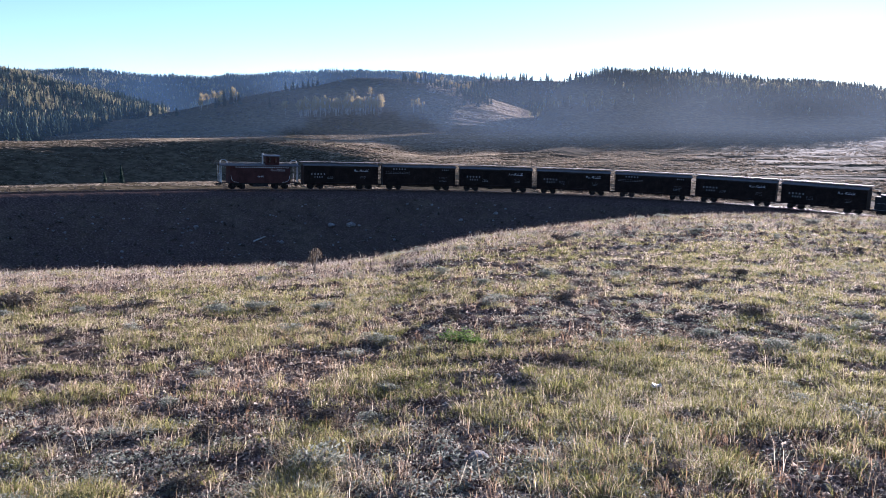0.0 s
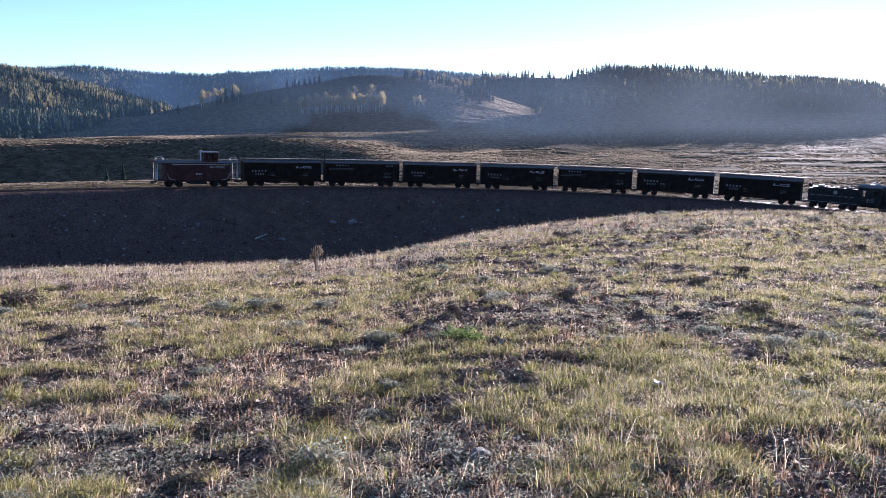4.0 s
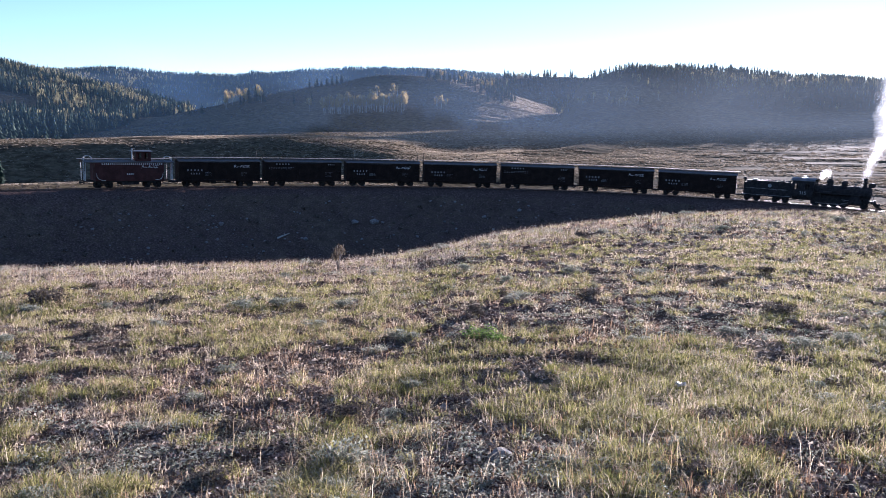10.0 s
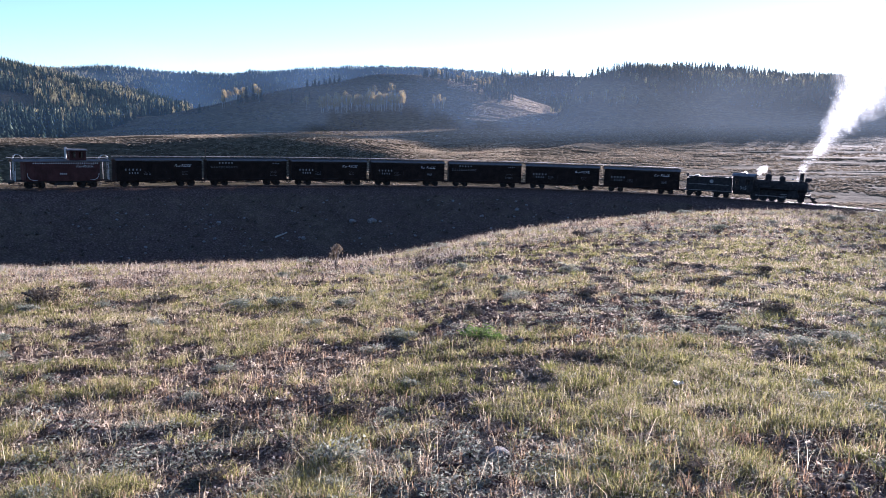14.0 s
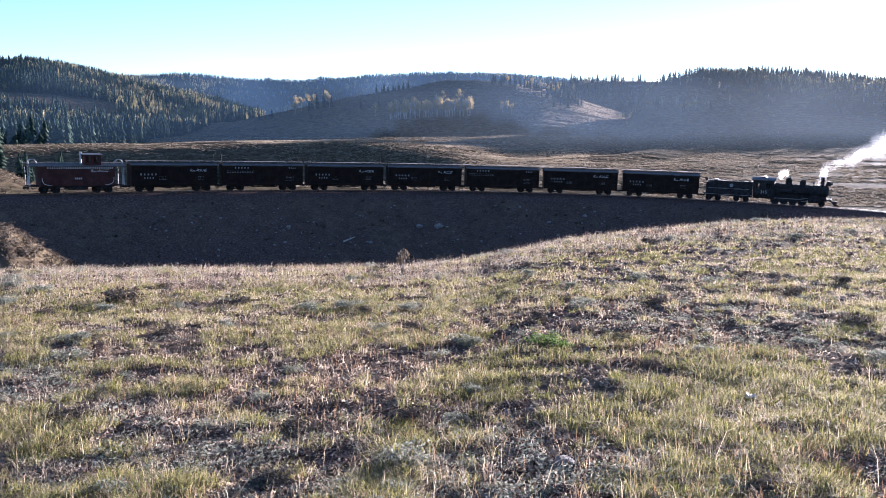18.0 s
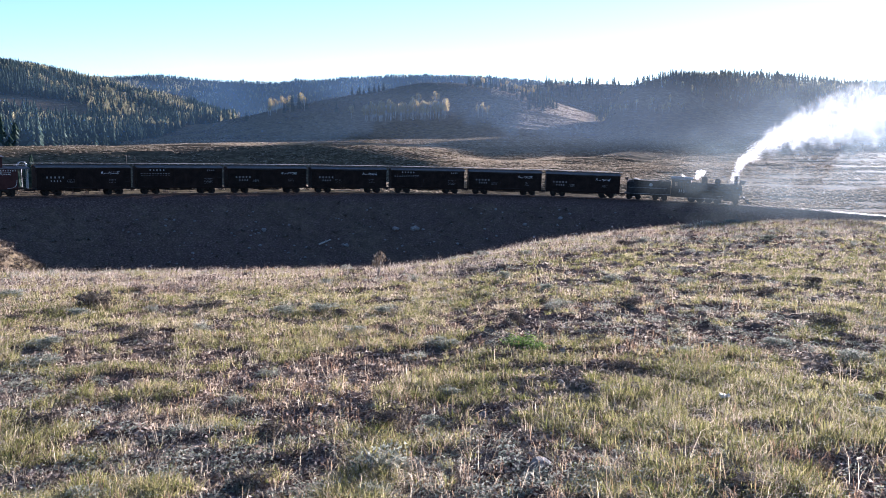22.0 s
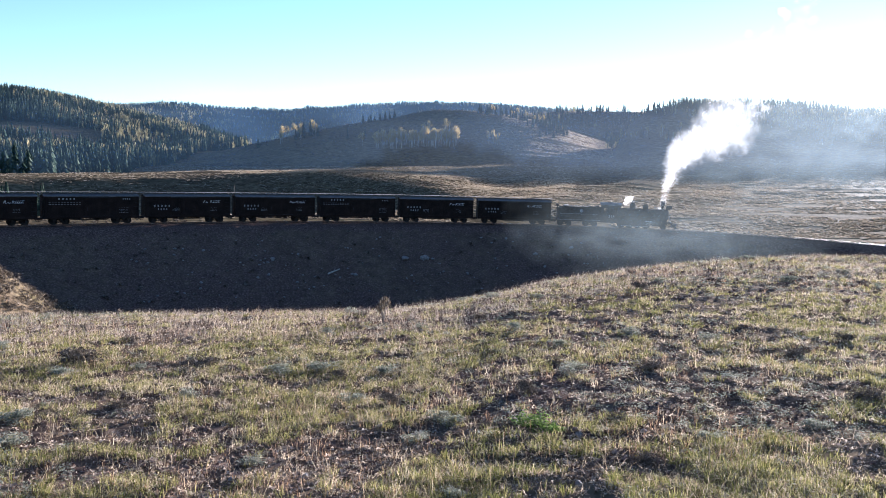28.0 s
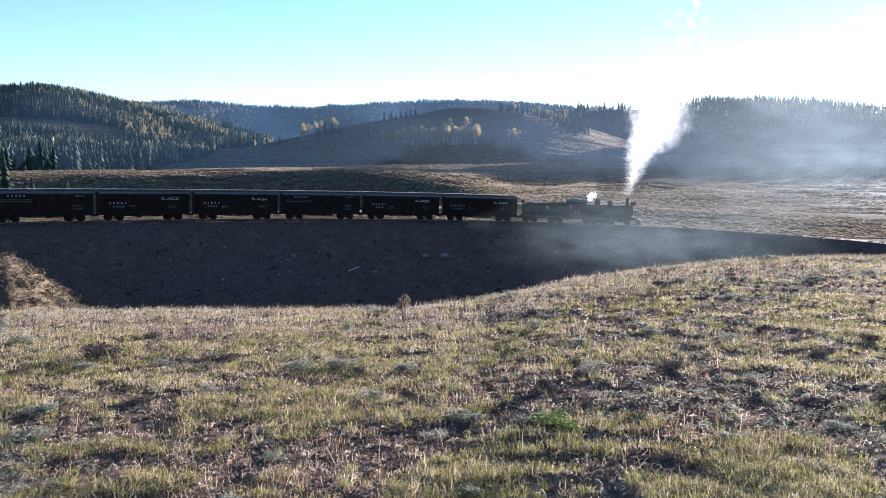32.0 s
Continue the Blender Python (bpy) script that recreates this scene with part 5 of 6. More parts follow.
clumps("meadow_grass", "pale dry grass tufts across the meadow", x[ok], y[ok], NPR.uniform(0.04, 0.11, ok.sum()), M_PALE, 9, 0.9, 4.0, 6)
x, y, d, az = wedge(9000, -1, 6.5, 370, 570, 1)
ok = rough(x * 0.5, y, 9, 69) > -0.5
clumps("flank_grass", "pale dry grass on the sunlit flank of the hill", x[ok], y[ok], NPR.uniform(0.12, 0.32, ok.sum()), M_PALE, 9, 0.9, 3.0, 18)
x, y, d, az = wedge(7000, -0.5, 9, 640, 830, 1)
clumps("saddle_grass", "pale dry grass on the open saddle", x, y, NPR.uniform(0.2, 0.45, len(x)), M_PALE, 9, 0.9, 3.0, 19)
x, y, d, az = wedge(12000, -22, 4, 150, 225)
ok = rough(x * 0.6, y, 9, 66) > np.interp(az, [-22, -8], [0.3, -0.6])
clumps("swell_grass", "golden dry grass on the low swell behind the train", x[ok], y[ok], NPR.uniform(0.06, 0.15, ok.sum()), M_GOLD, 11, 0.8, 3.2, 16)
x, y, d, az = wedge(9000, -23, 9, 325, 540, 1)
ok = rough(x, y, 22, 48) + 0.5 * rough(x, y, 7, 49) > 0.0
clumps("hill_scrub", "scattered sagebrush on the open hillside", x[ok], y[ok], NPR.uniform(0.2, 0.55, ok.sum()), M_BRUSHDARK, 12, 0.7, 1.6, 14)
x, y, d, az = wedge(1300, -37, 20, 60, 104, 1)
o = off_track(x, y)
ok = (o > 3.0) & (o < 34) & (d < 104)
clumps("bank_grass", "sparse dry tufts on the dark embankment", x[ok], y[ok], NPR.uniform(0.1, 0.36, ok.sum()), M_BRUSHDARK, 24, 0.5, 1.0, 7)
x, y, d, az = wedge(1100, -40, -30, 106, 150, 1)
ok = off_track(x, y) > 4
clumps("slope_brush", "russet brush and dry grass on the sunlit mound", x[ok], y[ok], NPR.uniform(0.15, 0.5, ok.sum()), M_RUSTLEAF, 44, 0.26, 1.3, 13)
x, y, d, az = wedge(1500, -39, -28, 44, 92, 1)
ok = (off_track(x, y) > 17) & (az < -28.6 - 1.5 * NPR.uniform(size=len(x)))
clumps("bank_shrubs", "dark twiggy shrubs on the end of the bank", x[ok], y[ok], NPR.uniform(0.2, 0.5, ok.sum()), M_BRUSHDARK, 40, 0.3, 1.0, 17)
x, y, d, az = wedge(8500, -39, -28, 44, 92, 1)
o = off_track(x, y)
ok = (o > 16.0) & (o < 60) & (az < -28.4 - 2.2 * NPR.uniform(size=len(x)) ** 2)
clumps("bank_brush", "russet and grey brush on the sunlit end of the bank", x[ok], y[ok], NPR.uniform(0.04, 0.3, ok.sum()) * NPR.uniform(0.3, 1.0, ok.sum()), M_RUSTLEAF, 26, 0.36, 1.2, 8)


# -- the near grass --
def blades(name, label, x, y, per, h0, h1, w, lean, material, spread=0.05, broad=0.00033):
    """Tufts of bent blades; far ones have fewer and broader blades."""
    n = len(x)
    d = np.hypot(x, y)
    z = ground(x, y)[0]
    X, Y, Z, D = (np.repeat(q, per) for q in (x, y, z, d))
    m = n * per
    tuft = np.repeat(NPR.uniform(0.65, 1.2, n), per)
    a = NPR.uniform(0, 2 * np.pi, m)
    sp = NPR.uniform(0, 1, m) ** 0.5 * spread * np.maximum(1, D / 9)
    bx, by = X + sp * np.cos(a), Y + sp * np.sin(a)
    h = NPR.uniform(h0, h1, m) * tuft * (1 + D / 70)
    la = a + NPR.normal(0, 0.7, m)
    out = h * np.abs(NPR.normal(lean, lean * 0.6, m))
    wd = np.maximum(w, broad * D) * NPR.uniform(0.6, 1.4, m)
    tw = NPR.uniform(0, np.pi, m)
    sx, sy = np.cos(tw), np.sin(tw)
    lx, ly = np.cos(la) * out, np.sin(la) * out
    v = np.empty((m, 5, 3))
    for i, (t, q, zz) in enumerate(((0, -0.5, -0.02), (0, 0.5, -0.02), (0.35, -0.42, 0.62), (0.35, 0.42, 0.62), (1.0, 0, 1.0))):
        v[:, i, 0] = bx + lx * t + sx * wd * q
        v[:, i, 1] = by + ly * t + sy * wd * q
        v[:, i, 2] = Z + h * zz * (1 - 0.25 * (t > 0.9) * np.minimum(out / h, 1.5)) if i else Z - 0.02
    v[:, 1, 2] = Z - 0.02
    f = (np.arange(m) * 5)[:, None, None] + np.array([(0, 1, 3), (0, 3, 2), (2, 3, 4)])[None]
    return tagged(new(name, array_mesh(name, v.reshape(-1, 3), f.reshape(-1, 3), material)), label, "grass", kind="stuff")


def near_wedge(n):
    x, y, d, az = wedge(n, -38, 32, 2.4, 56)
    lim = np.interp(az, *BROW_AT) + 8
    ok = d < lim
    return x[ok], y[ok], d[ok], az[ok]


def turf(x, y):
    """How well grass does here: on mounds, in patches."""
    return hummocks(x, y) * 7 + 0.24 * rough(x, y * 0.7, 2.2, 51) + 0.34 * rough(x, y, 0.7, 57) + 0.40 * rough(x, y, 0.28, 59) + 0.08 * rough(x, y, 7.0, 52)


x, y, d, az = near_wedge(60000)
ok = NPR.uniform(size=len(x)) < np.clip(0.09 + 2.6 * turf(x, y) + 0.001 * az + 0.006 * np.clip(d - 14, 0, 20), 0.004, 0.95)
blades("green_grass", "short yellow-green bunch grass on the knoll", x[ok], y[ok], 13, 0.024, 0.102, 0.0034, 0.9, M_GREEN, 0.03)
x, y, d, az = near_wedge(70000)
ok = NPR.uniform(size=len(x)) < np.clip(0.15 + 1.9 * turf(x, y) + 0.25 * rough(x, y, 4.0, 54) - 0.004 * az + 0.016 * (d - 12), 0.03, 0.9)
blades("dry_grass", "pale dry grass on the knoll", x[ok], y[ok], 9, 0.016, 0.066, 0.0020, 1.2, M_STRAW, 0.05)
x, y, d, az = near_wedge(15000)
ok = NPR.uniform(size=len(x)) < np.clip(0.14 + 0.7 * rough(x, y, 1.6, 60) + 0.4 * rough(x, y, 5.0, 65), 0.0, 0.9)
blades("russet_stalks", "thin russet and orange dried stalks on the knoll", x[ok], y[ok], 5, 0.05, 0.14, 0.0022, 0.55, M_RUSSET, 0.03, 0.0002)
# the same turf goes on beside and behind the camera
for kind, n, per, h0, h1, lean, stuff_of, what in (("green_grass", 16000, 9, 0.024, 0.078, 0.95, M_GREEN, "short yellow-green bunch grass on the knoll"),
                                                   ("dry_grass", 17000, 7, 0.016, 0.06, 1.3, M_STRAW, "pale dry grass on the knoll")):
    az, d = NPR.uniform(-180, 180, n), 0.7 * (34 ** NPR.uniform(size=n))
    ok = ((np.abs(az + 3) > 35) | (d < 2.4)) & (d < np.where(np.abs(az) < 60, 24, 40))
    x, y = d[ok] * np.sin(np.radians(az[ok])), d[ok] * np.cos(np.radians(az[ok]))
    ok = NPR.uniform(size=len(x)) < np.clip(0.45 + 1.3 * turf(x, y), 0.05, 0.95)
    blades(kind, what, x[ok], y[ok], per, h0, h1, 0.004, lean, stuff_of, 0.05)
# taller seeding stalks toward the brow
x, y, d, az = wedge(19000, -38, 32, 13, 54)
lim = np.interp(az, *BROW_AT)
ok = (d > lim * 0.7) & (d < lim + 5)
blades("seeding_grass", "pale seeding grass along the brow", x[ok], y[ok], 5, 0.05, 0.17, 0.0026, 0.5, M_SEED, 0.1, 0.0002)
x, y, d, az = wedge(2600, -38, 32, 2.4, 17)
ok = NPR.uniform(size=len(x)) < np.clip(0.22 + 1.8 * turf(x, y), 0.02, 0.9)
blades("bunch_grass", "arching yellow-green tufts of bunch grass", x[ok], y[ok], 24, 0.04, 0.115, 0.0038, 0.9, M_GREEN, 0.035)
x, y, d, az = wedge(5200, -38, 32, 2.4, 17)
ok = NPR.uniform(size=len(x)) < np.clip(0.4 + 1.0 * turf(x, y), 0.05, 0.95)
blades("dead_grass", "tangled dead grass leaning every way", x[ok], y[ok], 16, 0.04, 0.12, 0.0026, 1.5, M_STRAW, 0.06)
x, y, d, az = near_wedge(800)
blades("tall_stalks", "scattered tall bleached stalks", x, y, 3, 0.1, 0.28, 0.0022, 0.5, M_STRAW, 0.05, 0.00018)
# litter: short straws and leaves lying on the soil
x, y, d, az = near_wedge(15000)
blades("grass_litter", "broken straw lying on the soil", x, y, 3, 0.012, 0.04, 0.004, 2.2, M_TWIG, 0.12)
x, y, d, az = near_wedge(12000)
blades("straw_litter", "bleached straw matted over the soil", x, y, 3, 0.012, 0.035, 0.003, 2.0, M_STRAW, 0.14)
x, y, d, az = near_wedge(10000)
ok = NPR.uniform(size=len(x)) < np.clip(0.35 + 0.8 * rough(x, y, 2.2, 55) + 0.4 * rough(x, y, 0.7, 56), 0, 1)
clumps("low_sage", "low grey-green sage sprigs on the soil", x[ok], y[ok], NPR.uniform(0.03, 0.085, ok.sum()) * np.maximum(1, d[ok] / 14), M_SAGE, 44, 0.2, 1.4, 9)


x, y, d, az = near_wedge(38000)
clumps("dead_leaves", "curled dead leaves and bits of straw strewn on the soil", x, y, NPR.uniform(0.012, 0.03, len(x)) * np.clip(d / 14, 1, 1.25), M_LITTER, 7, 0.75, 1.7, 15)
x, y, d, az = near_wedge(26000)
ok = NPR.uniform(size=len(x)) < np.clip(0.55 - 0.8 * turf(x, y) + 0.3 * rough(x, y, 3.0, 58), 0.05, 0.9)
clumps("dry_forbs", "small brown dried forbs on bare soil", x[ok], y[ok], NPR.uniform(0.02, 0.06, ok.sum()) * np.maximum(1, d[ok] / 12), M_TWIG, 18, 0.3, 1.3, 10)
x, y, d, az = near_wedge(34000)
ok = NPR.uniform(size=len(x)) < np.clip(0.5 + 0.6 * rough(x, y, 1.1, 59), 0.05, 0.9)
clumps("soil_crumbs", "loose crumbs of soil and gravel", x[ok], y[ok], NPR.uniform(0.01, 0.042, ok.sum()) * np.maximum(1, d[ok] / 12), M_CLOD, 10, 0.8, 1.2, 11)


# -- single plants and stones on the knoll and the bank --
def seen_at(az, dep, d0=2.0, d1=110.0):
    """Where a line of sight at this bearing and depression meets the ground."""
    d = np.linspace(d0, d1, 2200)
    a = radians(az)
    z = ground(d * math.sin(a), d * math.cos(a), False)[0]
    hit = np.where(z >= EYE_Z - d * math.tan(radians(dep)))[0]
    i = hit[0] if len(hit) else -1
    return float(d[i] * math.sin(a)), float(d[i] * math.cos(a))


def bush_shapes(seed):
    v, f = leafy_shape(seed, 900, 0.05, 1.0, 0.1, 0.6)
    g = Geo()
    r = random.Random(seed)
    for _ in range(16):
        a, q = r.uniform(0, 6.28), r.uniform(0.3, 0.9)
        mid = (q * 0.5 * math.cos(a), q * 0.5 * math.sin(a), r.uniform(0.3, 0.5))
        g.rod((0.06 * math.cos(a), 0.06 * math.sin(a), -0.05), mid, 0.03, 4, 0.02)
        g.rod(mid, (q * math.cos(a + 0.3), q * math.sin(a + 0.3), r.uniform(0.6, 1.0)), 0.02, 4, 0.008)
    return v, f, g


BUSH = []
for i in range(4):
    v, f, g = bush_shapes(130 + i)
    BUSH.append((array_mesh("foliage", v, f, M_SAGE), g.mesh("stem_tangle", M_TWIG), array_mesh("foliage", v, f, M_BRUSHDARK), array_mesh("foliage", v, f, M_FRESH)))


def bush(x, y, h, w, i, look_of, label, name="sagebrush"):
    t = tagged(new(name), label, "shrub", "sagebrush on the knoll")
    t.matrix_basis = pose(x, y, gz(x, y) - 0.02 - 0.12 * h, 0, 0, random.uniform(0, 360))
    c = part("foliage", BUSH[i % 4][look_of], None, t)
    k = tagged(part("stem_tangle", BUSH[i % 4][1], None, t), kind="stuff")
    c.scale = k.scale = (w, w, h)
    return t


rng = random.Random(77)
for i, (az, dep) in enumerate(((-27.8, 11.63), (21.2, 12.71), (20.2, 10.21), (-9.2, 23.86), (12.2, 15.21), (25.2, 14.06), (-11.7, 13.25), (-22.7, 20.2), (15.2, 22.13),
                               (6.5, 14.76), (-3.8, 18.67), (-19.1, 18.83), (23.7, 17.22), (-25.2, 13.85), (0.6, 13.68), (17.3, 11.01), (-20.6, 12.28), (8.6, 12.37))):
    x, y = seen_at(az, dep)
    d = math.hypot(x, y)
    dark = i in (0, 1, 2, 6, 9, 13, 14, 15, 16, 17)
    h = rng.uniform(0.009, 0.015) * d + 0.045
    if i < 4:
        h = (0.34, 0.2, 0.2, 0.2)[i]
    bush(x, y, min(h, 0.5), min(h * rng.uniform(0.9, 1.3), 0.5), i, 2 if dark else 0,
         "dark scrubby bush casting a long shadow on the knoll" if dark else "low grey-green sagebrush among dry grass")
for i in range(110):
    az, d = rng.uniform(-36, 30), 3.0 * (14 ** rng.random())
    if d < float(np.interp(az, *BROW_AT)) + 2:
        h = rng.uniform(0.05, 0.12) + 0.005 * d
        bush(d * math.sin(radians(az)), d * math.cos(radians(az)), h, h * rng.uniform(1.0, 1.8), i, rng.choice((0, 0, 2)), "low grey-green sagebrush among dry grass")
x, y = seen_at(1.5, 15.2)
bush(x, y, 0.13, 0.3, 1, 3, "bright green leafy tuft in dry grass", "green_tuft")
x, y = seen_at(2.4, 15.4)
bush(x, y, 0.11, 0.2, 2, 3, "bright green leafy tuft in dry grass", "green_tuft")

# a tall dry weed that stands on the brow
x, y = seen_at(-8.9, 10.5)
weed = tagged(new("dry_weed"), "tall russet dry weed standing on the brow", "plant")
weed.matrix_basis = pose(x, y, gz(x, y) - 0.02)
g = Geo()
for i in range(7):
    a = i * 0.9
    g.pipe([(0, 0, 0), (0.04 * math.cos(a), 0.04 * math.sin(a), 0.25), (0.12 * math.cos(a), 0.12 * math.sin(a), 0.54 + 0.03 * (i % 3))], 0.007, 4)
tagged(part("stem_tangle", g, M_TWIG, weed), kind="stuff")
v, f = leafy_shape(150, 240, 0.3, 1.0, 0.12, 0.6)
part("leaves", array_mesh("leaves", v * np.array((0.19, 0.19, 0.64)), f, M_RUSTLEAF), None, weed)


def stone_mesh(seed):
    bm = bmesh.new()
    bmesh.ops.create_icosphere(bm, subdivisions=2, radius=1.0)
    r = random.Random(seed)
    o = Vector((r.uniform(-9, 9), r.uniform(-9, 9), r.uniform(-9, 9)))
    for q in bm.verts:
        k = 1 + 0.45 * noise.noise(q.co * 0.9 + o) + 0.2 * noise.noise(q.co * 2.3 + o)
        q.co = Vector((q.co.x * k, q.co.y * k * 0.8, q.co.z * k * 0.62))
    me = bpy.data.meshes.new("stone")
    bm.to_mesh(me)
    bm.free()
    me.materials.append(M_ROCK)
    return me


STONES = [stone_mesh(i) for i in range(6)]


def stone(x, y, r, i, label, group):
    ob = tagged(new("stone", STONES[i % 6]), label, "stone", group)
    ob.matrix_basis = pose(x, y, gz(x, y) + r * 0.2, rng.uniform(-20, 20), rng.uniform(-20, 20), rng.uniform(0, 360))
    ob.scale = (r, r, r)


for i, (az, dep, r) in enumerate(((-6.3, 7.2, 0.55), (-7.7, 7.1, 0.5), (-11.1, 8.34, 0.3), (-3.3, 8.17, 0.25), (-16.7, 7.09, 0.3), (1.4, 6.81, 0.3), (3.8, 6.52, 0.3))):
    x, y = seen_at(az, dep, 50)
    stone(x, y, r, i, "pale grey boulder on the dark bank", "boulders on the bank")
for i in range(150):
    az, dep = rng.uniform(-26, 8), rng.uniform(5.6, 9.6)
    x, y = seen_at(az, dep, 50)
    if math.hypot(x, y) < 104:
        stone(x, y, rng.uniform(0.06, 0.2), i, "small grey stone on the dark bank", "stones on the bank")
x, y = seen_at(2.7, 23.3)
stone(x, y, 0.07, 2, "dark grey stone in the grass", "stones on the knoll")
for i in range(90):
    az, d = rng.uniform(-34, 28), 2.8 * (9 ** rng.random())
    stone(d * math.sin(radians(az)), d * math.cos(radians(az)), rng.uniform(0.012, 0.045), i, "small grey stone in the grass", "stones on the knoll")
# a bleached log on the bank, and a pale scrap in the grass
a, b = seen_at(-13.0, 8.17, 50), seen_at(-12.2, 7.92, 50)
g = Geo().lathe((0, 0, 0), (1, 0, 0), [(0, 0.02), (0.01, 0.1), (0.7, 0.09), (1.6, 0.06), (1.62, 0.01)], 8)
g.rod((0.9, 0, 0.03), (1.2, 0.25, 0.2), 0.03, 5, 0.01)
log = tagged(new("fallen_log", g.mesh("fallen_log", M_BARK)), "short bleached log lying on the bank", "log")
log.matrix_basis = pose(a[0], a[1], gz(*a) + 0.1, 0, -math.degrees(math.atan2(gz(*b) - gz(*a), math.dist(a, b))), math.degrees(math.atan2(b[1] - a[1], b[0] - a[0])))
x, y = seen_at(15.2, 18.1)
g = Geo().quad_strip([[(-0.04, -0.02, 0.0), (0.03, -0.03, 0.01), (0.04, 0.02, 0.0), (-0.03, 0.03, 0.01)], [(-0.03, -0.02, 0.02), (0.03, -0.01, 0.03), (0.03, 0.02, 0.01), (-0.03, 0.02, 0.03)]])
scrap = tagged(new("pale_scrap", g.mesh("pale_scrap", M_RAILW)), "crumpled white scrap lying in the grass", "scrap")
scrap.matrix_basis = pose(x, y, gz(x, y) + 0.03, 0, 0, 20)


# ---- steam: rigid wisps of many fine flakes ----
M_STEAM = surface("white_steam", [(0.93, 0.94, 0.95), (0.95, 0.955, 0.96), (0.97, 0.97, 0.975)], 1.0, 1.0, bump=0, leaf=0.68, spec=0.0)


def flakes(name, seed, n, sx, sz, size, lumps=12, soft=0.3, limit=0.0, sy=0.0, spread=1.0):
    """A cloud of small flakes, denser inside, billowing in lumps."""
    r = np.random.RandomState(seed)
    c = r.uniform(-0.7, 0.7, size=(lumps, 3)) * spread
    i = r.randint(0, lumps, n)
    p = (c[i] + r.normal(size=(n, 3)) * soft) * np.array([sx, sy or sx, sz])
    if limit:
        q = np.hypot(p[:, 0], p[:, 1])
        p = p[(q < limit) & (np.abs(p[:, 2]) < sz * 1.3)]
        n = len(p)
    a, b = r.normal(size=(n, 3)), r.normal(size=(n, 3))
    a = a / np.linalg.norm(a, axis=1)[:, None] * size
    b = b / np.linalg.norm(b, axis=1)[:, None] * size
    v = np.stack([p - a * 0.5, p + a * 0.5, p + b], 1).reshape(-1, 3)
    return array_mesh(name, v, np.arange(3 * n).reshape(-1, 3), M_STEAM)


CORE = [flakes("steam_wisp", 70 + i, 1500, 0.38, 0.42, 0.026, 12, 0.5, 0.52, 0, 0.75) for i in range(4)]
THIN = [flakes("steam_wisp", 80 + i, 800, 0.42, 0.46, 0.025, 14, 0.55, 0.54, 0, 0.85) for i in range(4)]
FAINT = [flakes("steam_wisp", 90 + i, 380, 0.46, 0.50, 0.024, 14, 0.6, 0.56, 0, 0.95) for i in range(4)]
STRAY = [flakes("steam_wisp", 110 + i, 150, 0.46, 0.50, 0.022, 14, 0.6, 0.56, 0, 0.95) for i in range(4)]
WISPS, JETS, HAZES, VEILS = [], [], [], []
rng = random.Random(31)
for i in range(1800):
    born = float(np.interp(i / 1800, [0, 0.36, 0.8, 1], [-4.0, 15.0, 27.0, 32.0])) + rng.uniform(-0.05, 0.05)
    ob = tagged(new("steam_wisp", CORE[i % 4]), "drifting white wisp of steam from the stack", "steam", "steam plume of the locomotive", "stuff")
    WISPS.append((ob, born))
# old smoke that drifts in beside and over the train: thin rippled layers
def veil_material(name, colour):
    m = bpy.data.materials.new(name)
    m.use_nodes = True
    nt = m.node_tree
    n, link = nt.nodes, nt.links.new
    n.remove(n["Principled BSDF"])
    tr, di, cl = n.new("ShaderNodeBsdfTranslucent"), n.new("ShaderNodeBsdfDiffuse"), n.new("ShaderNodeBsdfTransparent")
    tr.inputs["Color"].default_value = colour
    di.inputs["Color"].default_value = colour
    body, mix, at = n.new("ShaderNodeMixShader"), n.new("ShaderNodeMixShader"), n.new("ShaderNodeAttribute")
    body.inputs[0].default_value = 0.3
    at.attribute_name = "thickness"
    link(tr.outputs[0], body.inputs[1])
    link(di.outputs[0], body.inputs[2])
    link(at.outputs["Fac"], mix.inputs[0])
    link(cl.outputs[0], mix.inputs[1])
    link(body.outputs[0], mix.inputs[2])
    link(mix.outputs[0], n["Material Output"].inputs[0])
    return m


M_VEIL = veil_material("thin_smoke", (0.46, 0.58, 0.64, 1))
M_PUFF = veil_material("white_veil", (0.80, 0.83, 0.86, 1))
# pale blue tint for the sheet that imitates haze and glare
M_GLARE_TINT = veil_material("sun_glare_tint", (0.62, 0.78, 1.0, 1))
# blue of distance haze, put into the colour of the sheets
M_HAZE_TINT = veil_material("distance_haze_tint", (0.30, 0.54, 0.95, 1))


